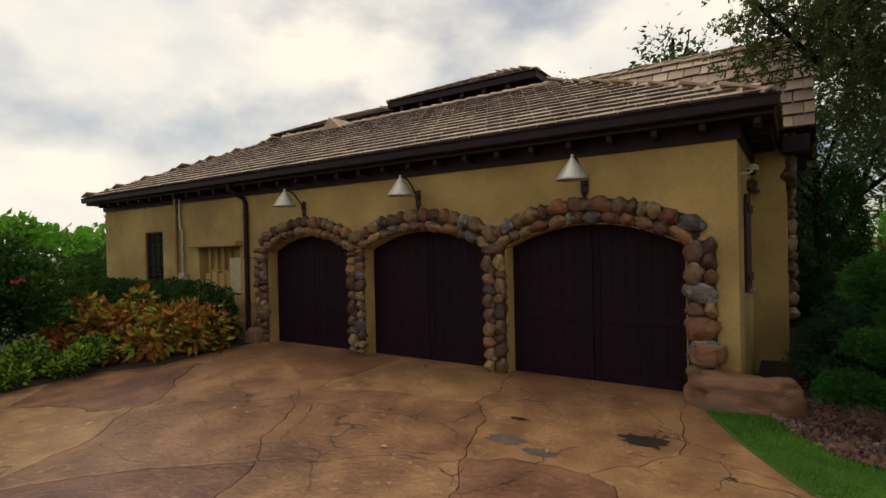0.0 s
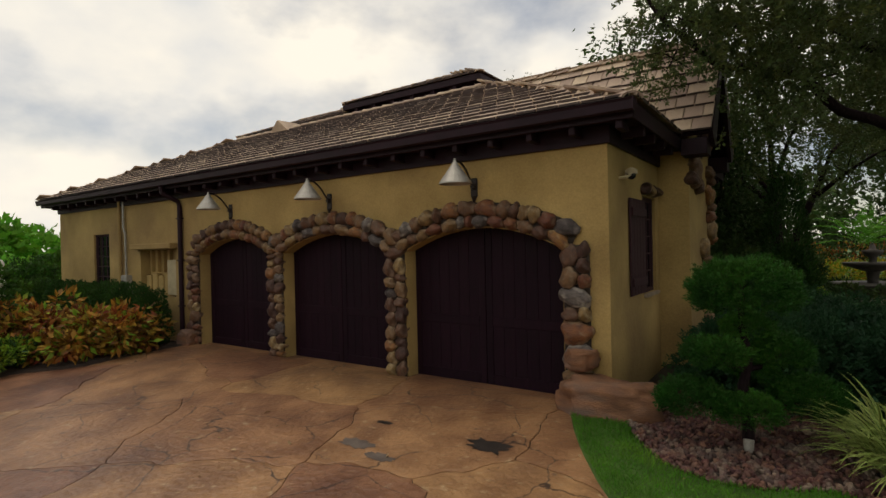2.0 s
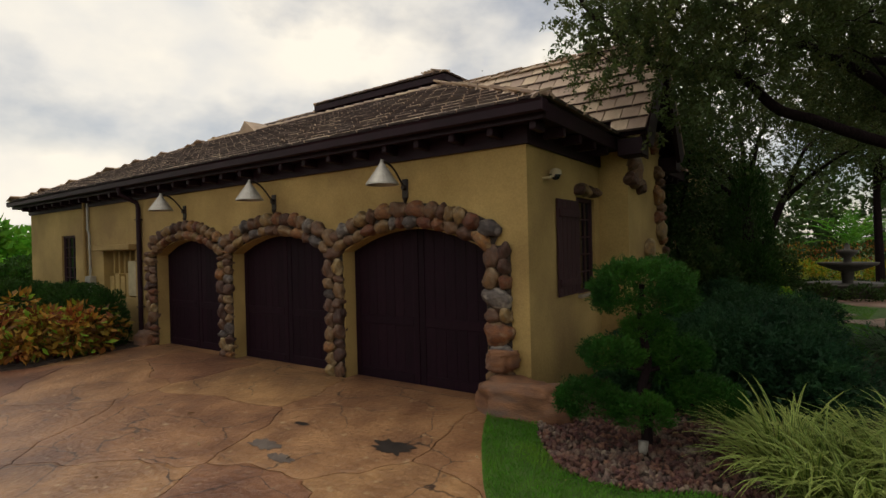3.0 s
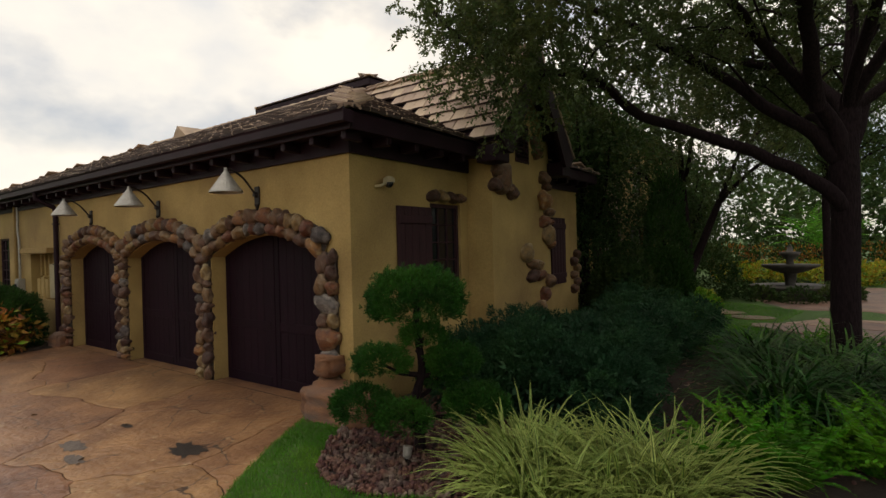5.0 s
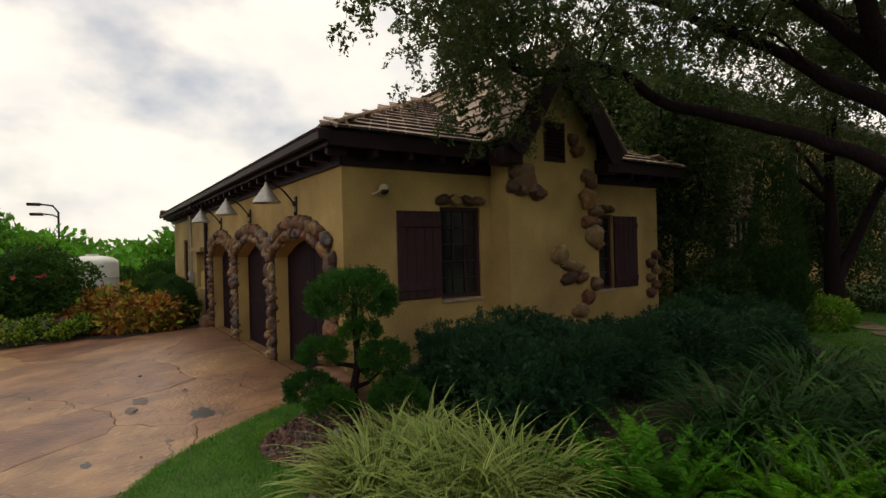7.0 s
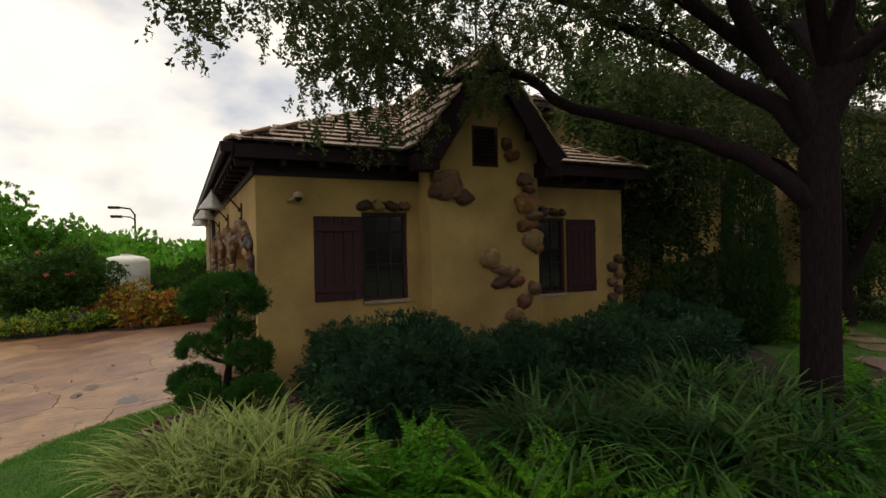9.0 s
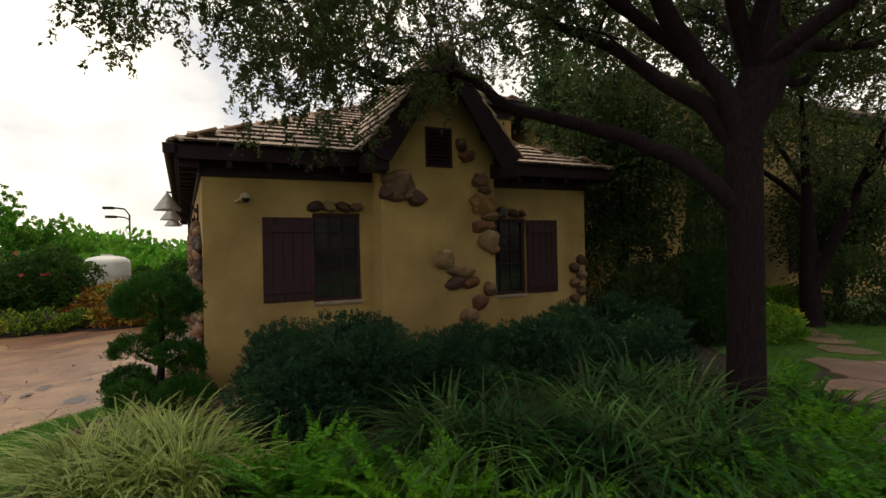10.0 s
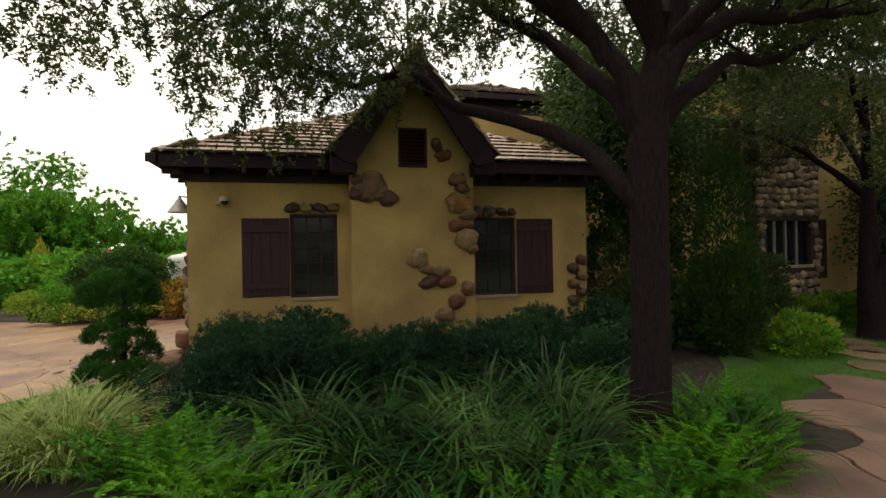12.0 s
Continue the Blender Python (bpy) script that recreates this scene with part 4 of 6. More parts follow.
def blob(n, centre, radii, lump=0.3, inner=0.72, freq=2.2, low=None):
    """Points near the surface of a lumpy ellipsoid and the ways outward."""
    d = unit(R.normal(size=(n, 3)))
    seed = Vector(R.uniform(0, 90, 3))
    f = np.array([1 + lump * noise.noise(Vector(q) * freq + seed) + 0.5 * lump * noise.noise(Vector(q) * freq * 2.7 + seed) for q in d])
    f *= inner + (1 - inner) * np.sqrt(R.uniform(0, 1, n))
    p = np.array(centre) + d * f[:, None] * np.array(radii)
    keep = p[:, 2] > (0.02 if low is None else low)
    return p[keep], d[keep]


def sprigs(name, centres, count, each, spread, reach, size, slim, mat, parent, sag=0.35):
    """Leafy twigs round each centre: small leaves set along short drooping lines."""
    c = np.repeat(centres, count, axis=0)
    off = R.normal(size=c.shape) * np.array((spread, spread, spread * 0.75))
    way = unit(unit(off) * 0.7 + R.normal(size=c.shape) * 0.6 + np.array((0, 0, -sag)))
    ln = reach * R.uniform(0.5, 1.3, len(c))
    p, d, ln = np.repeat(c + off, each, axis=0), np.repeat(way, each, axis=0), np.repeat(ln, each)
    t = R.uniform(0, 1, len(p))
    p = p + d * (ln * t)[:, None] + R.normal(size=p.shape) * 0.022
    p[:, 2] -= 0.25 * ln * t * t
    return leaves(name, p, d * 0.5 + R.normal(size=p.shape) * 0.7, size * R.uniform(0.6, 1.25, len(p)), slim, mat, parent)


def plumes(name, at, way, each, reach, wide, size, slim, mat, parent):
    """Feathery shoots: needles set in a cone round each axis."""
    ln = reach * R.uniform(0.6, 1.35, len(at))
    a, w, ln = np.repeat(at, each, axis=0), np.repeat(unit(way), each, axis=0), np.repeat(ln, each)
    t = R.uniform(0, 1, len(a))
    side = unit(np.cross(w, R.normal(size=w.shape)))
    rad = wide * (0.12 + 0.88 * np.sin(math.pi * np.minimum(1, 0.25 + 0.75 * t))) * np.sqrt(R.uniform(0, 1, len(a)))
    p = a + w * (ln * t)[:, None] + side * rad[:, None]
    return leaves(name, p, w + side * 0.55 + R.normal(size=w.shape) * 0.25, size * R.uniform(0.6, 1.3, len(a)), slim, mat, parent, fold=0.04)


def shrub(name, blobs, count, size, slim, mat, label, category, up=0.5, stems=False, group="", lump=0.3, second=None, share=0.0, lobes=0):
    """A shrub: woody stems and a crown of leaves over several lumps, each broken into lobes."""
    cx, cy = blobs[0][0][0], blobs[0][0][1]
    z = fall(cx, cy) + 0.03
    th = empty(name, (cx, cy, z), label, category, group)
    tot = sum(b[1][0] * b[1][1] + b[1][0] * b[1][2] for b in blobs)
    if lobes:
        split = []
        for c, r in blobs:
            m = sum(r) / 3
            for q in blob(lobes, c, [0.88 * e for e in r], lump, 0.6)[0]:
                w = m * R.uniform(0.26, 0.44)
                split.append((tuple(q), (w, w, w * 0.8)))
        tot = sum(b[1][0] * b[1][1] + b[1][0] * b[1][2] for b in split)
    for c, r in (split if lobes else blobs):
        p, d = blob(int(count * (r[0] * r[1] + r[0] * r[2]) / tot), c, r, lump)
        way = d + R.normal(size=d.shape) * 0.55 + np.array((0, 0, up))
        s = size * R.uniform(0.6, 1.3, len(p))
        if second:
            k = R.uniform(0, 1, len(p)) < share
            leaves("tinted_foliage", p[k], way[k], s[k], slim, second, th)
            p, way, s = p[~k], way[~k], s[~k]
        leaves("foliage", p, way, s, slim, mat, th)
    if stems:
        bm = bmesh.new()
        for c, r in blobs:
            for _ in range(4):
                a = R.uniform(0, 6.28)
                e = Vector((c[0] + 0.5 * r[0] * math.cos(a), c[1] + 0.5 * r[1] * math.sin(a), c[2] + 0.4 * r[2]))
                b = Vector((c[0] + 0.1 * math.cos(a), c[1] + 0.1 * math.sin(a), fall(c[0], c[1]) - 0.05))
                tube(bm, [b, b.lerp(e, 0.5) + Vector((0, 0, 0.1)), e], [0.03, 0.022, 0.008], 6)
        part("stems", bm, BARK, th)
    return th


def ribbons(name, base, head, elev, length, width, bend, mats, parent=None, segs=6, stripes=1):
    """Arching strap leaves: base points, headings, first slopes, lengths, widths and the angle by which each bends over."""
    n = len(base)
    p = base.copy()
    side = np.stack([-np.sin(head), np.cos(head), np.zeros(n)], axis=1)
    rows = []
    for i in range(segs + 1):
        t = i / segs
        w = width * (0.55 + 0.9 * t if t < 0.35 else 0.865 * (1 - ((t - 0.35) / 0.65) ** 1.6) + 0.02)
        cols = [p + side * (w * (k / stripes - 0.5))[:, None] for k in range(stripes + 1)]
        rows.append(cols)
        e = elev - bend * t
        p = p + np.stack([np.cos(e) * np.cos(head), np.cos(e) * np.sin(head), np.sin(e)], axis=1) * (length / segs)[:, None]
    quads, index = [], []
    for a, b in zip(rows, rows[1:]):
        for k in range(stripes):
            quads.append(np.stack([a[k], a[k + 1], b[k + 1], b[k]], axis=1))
            index += [1 if stripes == 3 and k == 1 else 0] * n
    return raw_mesh(name, np.concatenate(quads).reshape(-1, 3), None, mats[0], parent, mats, index)


def tuft(name, clumps, n, length, width, mats, label, category, stripes=1, bend=(1.2, 2.2), group=""):
    """Clumps of strap leaves, one object for each clump, under one plant."""
    th = empty(name, (clumps[0][0], clumps[0][1], fall(clumps[0][0], clumps[0][1]) + 0.03), label, category, group)
    for x, y, r in clumps:
        a, q = R.uniform(0, 6.283, n), r * np.sqrt(R.uniform(0, 1, n))
        base = np.stack([x + q * np.cos(a), y + q * np.sin(a), np.full(n, fall(x, y))], axis=1)
        head = a + R.normal(0, 0.45, n)
        ln = length * R.uniform(0.55, 1.15, n)
        tagged(ribbons("clump", base, head, R.uniform(1.0, 1.5, n), ln, width * R.uniform(0.7, 1.2, n), R.uniform(*bend, n), mats, th, stripes=stripes), kind="stuff")
    return th


def fern(x, y, n, length):
    """A fern: arching fronds with leaflets on both sides."""
    th = empty("fern", (x, y, fall(x, y) + 0.03), "bright green sword fern with arching fronds in the bed", "fern", "ferns")
    head, ln = R.uniform(0, 6.283, n), length * R.uniform(0.6, 1.15, n)
    elev, bend = R.uniform(0.85, 1.5, n), R.uniform(0.8, 1.7, n)
    at, way, size = [], [], []
    p = np.stack([x + 0.1 * np.cos(head), y + 0.1 * np.sin(head), np.full(n, fall(x, y))], axis=1)
    side = np.stack([-np.sin(head), np.cos(head), np.zeros(n)], axis=1)
    stem = []
    steps = 58
    for i in range(steps):
        t = i / steps
        e = elev - bend * t
        d = np.stack([np.cos(e) * np.cos(head), np.cos(e) * np.sin(head), np.sin(e)], axis=1)
        q = p + d * (ln / steps)[:, None]
        stem.append(np.stack([p - side * 0.003, p + side * 0.003, q + side * 0.003, q - side * 0.003], axis=1))
        if i > 2:
            for s in (-1, 1):
                at.append(p)
                way.append(side * s + d * 0.3 + R.normal(0, 0.08, d.shape))
                size.append(ln * 0.082 * (math.sin(math.pi * min(1, 0.12 + t * 0.95)) ** 0.7 + 0.05))
        p = q
    at, way, size = np.concatenate(at), np.concatenate(way), np.concatenate(size)
    leaves("foliage", at, way, size, 0.34, FERN, th, fold=0.03)
    tagged(raw_mesh("stalk", np.concatenate(stem).reshape(-1, 3), None, FERN, th), kind="stuff")


# ---- oak ----
def limb_of(bm, pts, r0, r1, sub, rng, reach, tips, spread=1.0, low=None):
    """A main limb with its side branches and twigs; collects the twigs' ends in tips."""
    c = curve(pts, 5)
    n = len(c)
    jit = [q + noise.noise_vector(q * 1.9) * (0.07 if 1 < i < n - 1 else 0) for i, q in enumerate(c)]
    tube(bm, jit, [r0 + (r1 - r0) * (i / (n - 1)) ** 1.25 for i in range(n)], 12 if r0 > 0.1 else 7)
    total = sum((b - a).length for a, b in zip(c, c[1:]))
    for _ in range(int(sub * total)):
        f = rng.uniform(0.3, 1.0)
        i = min(int(f * (n - 1)), n - 2)
        a = c[i]
        d = (c[i + 1] - c[i]).normalized()
        q = (d * rng.uniform(0.2, 1.0) + Vector((rng.gauss(0, 1), rng.gauss(0, 1), rng.gauss(0.25, 0.6))) * spread).normalized()
        ln = reach * rng.uniform(0.5, 1.2)
        b = a + q * ln * 0.5 + Vector((0, 0, 0.08 * ln))
        e = a + q * ln - Vector((0, 0, 0.10 * ln))
        if low and not low(e):
            continue
        rr = max(0.012, 0.35 * (r0 + (r1 - r0) * f))
        tube(bm, [a, b, e], [min(rr, 0.05), min(rr, 0.05) * 0.6, 0.006], 5)
        tips.append(e)
        for _ in range(3):
            s = b.lerp(e, rng.uniform(0, 0.9))
            g = s + (q * 0.5 + Vector((rng.gauss(0, 1), rng.gauss(0, 1), rng.gauss(-0.15, 0.5)))).normalized() * ln * rng.uniform(0.3, 0.55)
            if low and not low(g):
                continue
            tube(bm, [s, g], [0.012, 0.004], 4, caps=False)
            tips.append(g)


def tree(name, base, trunk, lines, label, mat, sub=3.0, reach=1.3, per_tip=90, size=0.075, slim=0.5, puff=0.42, hang=0.25, seed=1, extra=None, category="tree", low=None, droop=None, twigs=0):
    rng = random.Random(seed)
    th = empty(name, base, label, category)
    bm = bmesh.new()
    for pts, radii in trunk:
        tube(bm, pts, radii, 16)
    for v in bm.verts:
        v.co += Vector((noise.noise(v.co * 2.3), noise.noise(v.co * 2.3 + Vector((9, 0, 0))), 0)) * 0.035
    part("trunk", bm, BARK, th, soft=True)
    tips = []
    for pts, r0, r1 in lines:
        bm = bmesh.new()
        limb_of(bm, pts, r0, r1, sub, rng, reach, tips, low=low)
        part("limb", bm, BARK, th, soft=True)
    pts = np.array([tuple(e) for e in tips])
    if extra is not None:
        pts = np.concatenate([pts, extra])
    if twigs:
        sprigs("crown", pts, twigs, per_tip // twigs, puff, 0.34, size, slim, mat, th)
    else:
        c = np.repeat(pts, per_tip, axis=0)
        off = R.normal(size=c.shape) * np.array((puff, puff, puff * 0.7))
        off[:, 2] -= hang * np.abs(R.normal(size=len(c))) * puff
        d = unit(off) + R.normal(size=c.shape) * 0.6 + np.array((0, 0, -0.25))
        leaves("crown", c + off, d, size * R.uniform(0.6, 1.25, len(c)), slim, mat, th)
    if droop is not None:
        sprigs("hanging_sprays", droop, 3, 26, 0.09, 0.2, size, slim, mat, th, sag=1.2)
    return th


OX, OY = 4.75, 13.25
V1, V2 = (OX, OY, 3.3), (OX + 0.05, OY + 0.12, 4.2)
oak_lines = [
    ([(4.75, 13.25, 2.6), (4.63, 13.03, 2.89), (4.2, 12.98, 3.25), (3.75, 12.84, 3.53), (3.06, 12.56, 3.89), (2.08, 12.0, 4.33), (1.57, 11.63, 4.79), (1.07, 11.31, 5.05), (0.49, 10.7, 5.07), (0.19, 10.35, 5.22), (-0.13, 9.92, 5.56), (-0.45, 9.5, 6.0)], 0.115, 0.03),
    ([V1, (4.67, 13.18, 3.81), (4.43, 13.03, 4.24), (4.17, 12.85, 4.66), (3.83, 12.5, 5.16), (3.3, 11.6, 5.9), (2.6, 10.4, 6.5), (1.9, 9.0, 6.5)], 0.13, 0.03),
    ([V1, (4.37, 13.19, 3.86), (3.82, 13.09, 4.34), (3.49, 13.01, 4.66), (2.83, 12.85, 5.17), (1.9, 12.45, 5.95), (0.6, 12.0, 6.8), (-0.4, 11.5, 7.2)], 0.12, 0.03),
    ([V1, (4.84, 13.4, 4.06), (4.87, 13.51, 4.54), (4.9, 13.7, 5.6), (4.9, 14.0, 7.4), (4.7, 14.5, 9.0)], 0.15, 0.04),
    ([V1, (4.71, 13.7, 3.79), (4.6, 14.06, 4.03), (4.42, 14.55, 4.36), (4.13, 15.4, 4.55), (3.79, 16.45, 4.9), (3.4, 17.4, 5.4)], 0.11, 0.03),
    ([V1, (4.98, 13.53, 4.22), (4.96, 13.87, 4.43), (4.88, 14.34, 4.65), (4.77, 15.07, 4.76), (4.61, 16.02, 5.0), (4.39, 17.15, 5.3), (4.3, 18.4, 5.8)], 0.11, 0.03),
    ([(4.43, 13.03, 4.24), (4.35, 12.6, 4.8), (4.3, 12.0, 5.5), (4.1, 10.6, 6.2), (3.6, 8.8, 6.4), (3.0, 7.4, 5.8), (2.6, 6.5, 5.1)], 0.12, 0.03),
    ([V2, (5.3, 13.0, 5.0), (6.4, 12.5, 6.2), (7.8, 12.0, 7.4), (9.2, 11.4, 7.9)], 0.10, 0.03),
    ([V2, (4.2, 13.9, 5.0), (2.8, 15.0, 6.0), (0.9, 16.2, 7.2)], 0.11, 0.03),
    ([V2, (5.0, 12.7, 5.1), (5.4, 11.1, 6.4), (5.6, 9.4, 7.1), (5.6, 8.2, 7.0)], 0.10, 0.03),
    ([V2, (5.8, 13.9, 5.0), (7.2, 14.6, 6.4), (8.8, 15.4, 7.4)], 0.10, 0.03),
    ([(3.3, 11.6, 5.9), (2.2, 10.2, 6.1), (1.5, 9.0, 5.9), (1.1, 8.0, 5.4)], 0.07, 0.02),
    ([(3.6, 8.8, 6.4), (2.6, 8.0, 6.2), (1.6, 7.3, 5.6)], 0.05, 0.02),
]
hang_rng = random.Random(4)
sprays = []
for x, y, z, n in [(1.5, 8.9, 5.0, 7), (1.1, 9.4, 4.9, 7), (1.9, 8.3, 5.0, 5), (1.7, 7.3, 5.0, 5), (2.4, 7.2, 5.0, 4), (1.3, 8.2, 5.1, 5), (0.9, 10.1, 5.0, 6), (2.2, 7.7, 5.2, 4), (0.6, 9.0, 5.3, 4),
                   (1.3, 10.7, 4.9, 4), (3.2, 7.0, 5.1, 4), (0.7, 11.4, 5.0, 3), (2.6, 9.2, 5.3, 4), (0.9, 12.2, 5.4, 3), (3.6, 7.8, 5.4, 3)]:
    for s in range(3):
        px, py, pz = x + hang_rng.gauss(0, 0.3), y + hang_rng.gauss(0, 0.3), z + hang_rng.uniform(0.1, 0.7)
        for k in range(n):
            sprays.append((px, py, pz - 0.24 * k))
            px, py = px + hang_rng.gauss(0, 0.09), py + hang_rng.gauss(0, 0.09)
tree("oak_tree", (OX, OY, 0.05),
     [([(OX, OY, -0.1), (OX, OY, 0.12), (OX - 0.02, OY, 0.5), (OX - 0.01, OY, 1.5), (OX, OY, 2.5), (OX - 0.02, OY, 3.2), (OX + 0.03, OY + 0.08, 4.0), (OX + 0.09, OY + 0.2, 4.6)], [0.34, 0.27, 0.215, 0.195, 0.19, 0.2, 0.15, 0.09])],
     oak_lines, "large spreading live oak with dark bark and small leaves", OAK, sub=2.4, reach=1.5, per_tip=300, twigs=8, size=0.066, slim=0.52, puff=0.26, seed=3, droop=np.array(sprays), extra=np.concatenate([blob(72, (3.7, 17.0, 6.4), (3.0, 2.6, 1.7), 0.4, 0.3)[0], blob(40, (5.6, 15.6, 6.6), (2.4, 2.0, 1.2), 0.4, 0.3)[0], blob(18, (2.6, 16.2, 5.2), (1.6, 1.5, 0.8), 0.4, 0.3)[0], blob(20, (2.5, 13.6, 6.1), (1.2, 1.2, 0.7), 0.4, 0.3)[0], blob(6, (2.9, 18.4, 4.9), (2.2, 1.6, 0.8), 0.4, 0.3)[0], blob(22, (1.2, 10.2, 5.9), (1.6, 1.8, 0.7), 0.4, 0.3)[0]]),
     low=lambda q: q[2] > (4.9 if q[1] > 14.2 else 5.7 if q[0] > 3.6 else 5.3 if q[1] > 11 else 4.6) and not (q[0] > 6.3 and q[2] < 6.0) and 0.688 * q[0] + 0.734 * q[1] > 6.5)

# ---- shrubs in the bed ----
pine = empty("cloud_pruned_conifer", (0.97, 7.2, 0.05), "cloud-pruned green conifer with rounded pads on a crooked trunk", "topiary")
bm = bmesh.new()
tube(bm, curve([(0.97, 7.2, 0.0), (0.98, 7.2, 0.3), (0.92, 7.22, 0.6), (0.99, 7.25, 0.95), (0.93, 7.25, 1.35), (0.95, 7.25, 1.75)], 4), [0.065 - 0.0018 * i for i in range(21)], 8)
part("trunk", bm, BARK, pine, soft=True)
pads = [((0.95, 7.22, 1.66), (0.56, 0.56, 0.36)), ((0.72, 6.92, 1.03), (0.31, 0.28, 0.16)), ((1.27, 7.45, 1.0), (0.3, 0.28, 0.16)), ((0.98, 7.3, 1.27), (0.24, 0.22, 0.13)), ((0.98, 7.55, 0.78), (0.22, 0.2, 0.12)),
        ((0.5, 6.85, 0.56), (0.36, 0.3, 0.2)), ((1.02, 6.9, 0.5), (0.28, 0.26, 0.16)), ((1.5, 7.5, 0.56), (0.36, 0.32, 0.2))]
for c, r in pads[1:]:
    b = Vector((0.95, 7.22, c[2] - 0.15))
    part("branch", tube(bmesh.new(), [b, b.lerp(Vector(c), 0.5) + Vector((0, 0, -0.04)), Vector(c)], [0.03, 0.025, 0.01], 6), BARK, pine)
for c, r in pads:
    p, d = blob(int(2300 * (r[0] * r[1] + 2 * r[0] * r[2])), c, [q * 0.84 for q in r], 0.22, 0.75, 3.2)
    k = p[:, 2] > c[2] - r[2] * 0.45
    plumes("pad", p[k], (d + R.normal(size=d.shape) * 0.3 + np.array((0, 0, 0.6)))[k], 26, 0.085, 0.03, 0.034, 0.28, PINE, pine)

for blobs, cnt, lab in [
        ([((1.6, 8.9, 0.62), (0.95, 0.9, 0.62)), ((2.3, 8.75, 0.5), (0.7, 0.65, 0.58)), ((1.0, 9.75, 0.72), (0.8, 0.75, 0.62)), ((1.95, 9.55, 0.76), (0.75, 0.7, 0.56)), ((0.75, 8.75, 0.62), (0.6, 0.5, 0.5))], 170, "dense blue-green juniper shrub beside the house wall"),
        ([((1.1, 11.4, 0.48), (0.75, 0.9, 0.48)), ((1.8, 10.9, 0.5), (0.75, 0.8, 0.5))], 170, "low dark juniper in front of the bay"),
        ([((1.2, 13.2, 0.62), (0.95, 1.1, 0.55)), ((1.9, 12.6, 0.6), (0.85, 0.85, 0.55))], 170, "spreading dark juniper below the window"),
        ([((1.0, 15.1, 0.6), (1.0, 1.1, 0.7)), ((2.2, 14.4, 0.55), (0.85, 0.9, 0.55))], 170, "dark juniper at the corner of the house")]:
    cx, cy = blobs[0][0][0], blobs[0][0][1]
    th = empty("juniper", (cx, cy, fall(cx, cy) + 0.03), lab, "shrub", "junipers along the wall")
    for c, r in blobs:
        p, d = blob(1500, c, [q * 0.8 for q in r], 0.3, 0.6)
        leaves("inner_foliage", p, d + R.normal(size=d.shape), np.full(len(p), 0.11), 0.4, JUNIPER, th)
        lobes, ways = blob(18, c, [q * 0.78 for q in r], 0.35, 0.85, 2.6)
        for q, w in zip(lobes, ways):
            size = R.uniform(0.26, 0.42)
            p, d = blob(int(cnt * size), q, (size, size, size * 0.6), 0.4, 0.6, 2.6)
            plumes("foliage", p, d * np.array((1, 1, 0.4)) + w * 0.8 + R.normal(size=d.shape) * 0.3 + np.array((0, 0, 0.35)), 34, 0.10, 0.04, 0.042, 0.28, JUNIPER, th)
    for c, r in blobs:
        for k in range(3):
            a = 2.09 * k + c[0]
            part("stem", tube(bmesh.new(), [(c[0], c[1], fall(c[0], c[1])), (c[0] + 0.25 * r[0] * math.cos(a), c[1] + 0.25 * r[1] * math.sin(a), c[2] * 0.6), (c[0] + 0.6 * r[0] * math.cos(a), c[1] + 0.6 * r[1] * math.sin(a), c[2] + 0.3 * r[2])], [0.04, 0.028, 0.01], 6), BARK, th)

tuft("variegated_lily", [(2.35, 6.85, 0.32), (2.95, 7.35, 0.35), (2.75, 6.6, 0.3), (3.45, 7.5, 0.32), (2.2, 7.35, 0.28), (3.3, 6.95, 0.3)], 210, 0.95, 0.034, [LILYC, LILYG],
     "cream-striped strappy lily clumps at the lawn edge", "ornamental grass", stripes=3)
tuft("strap_lily", [(4.1, 10.5, 0.28), (3.9, 11.6, 0.28), (4.8, 11.2, 0.28), (4.6, 12.3, 0.28), (3.6, 12.6, 0.25), (4.5, 9.95, 0.25), (5.25, 10.4, 0.25), (5.5, 11.2, 0.25), (5.45, 11.9, 0.22), (4.0, 9.75, 0.22)], 230, 1.4, 0.034, [STRAP],
     "dark green strappy lily clumps under the oak", "ornamental grass", bend=(1.5, 3.1))
tuft("strap_lily", [(3.4, 13.8, 0.4), (4.2, 14.3, 0.35), (5.2, 13.9, 0.35)], 110, 1.0, 0.034, [STRAP], "dark green strappy lily clumps behind the oak", "ornamental grass", bend=(1.5, 2.5))
fern_rng = random.Random(12)
for x, y in [(4.0, 8.6), (4.5, 9.1), (4.9, 8.9), (5.1, 9.6), (5.5, 9.4), (6.2, 11.4), (6.0, 12.3), (5.5, 12.9), (5.3, 13.4), (4.9, 14.0), (4.4, 14.4), (3.1, 13.4), (6.5, 10.7), (6.5, 11.9), (3.7, 8.2), (4.3, 8.3), (4.7, 9.5), (5.2, 9.1), (5.9, 9.7), (6.2, 10.6), (5.8, 13.0), (5.6, 13.6), (6.3, 12.6)]:
    fern(x + fern_rng.uniform(-0.1, 0.1), y + fern_rng.uniform(-0.1, 0.1), 30, fern_rng.uniform(0.72, 1.0))

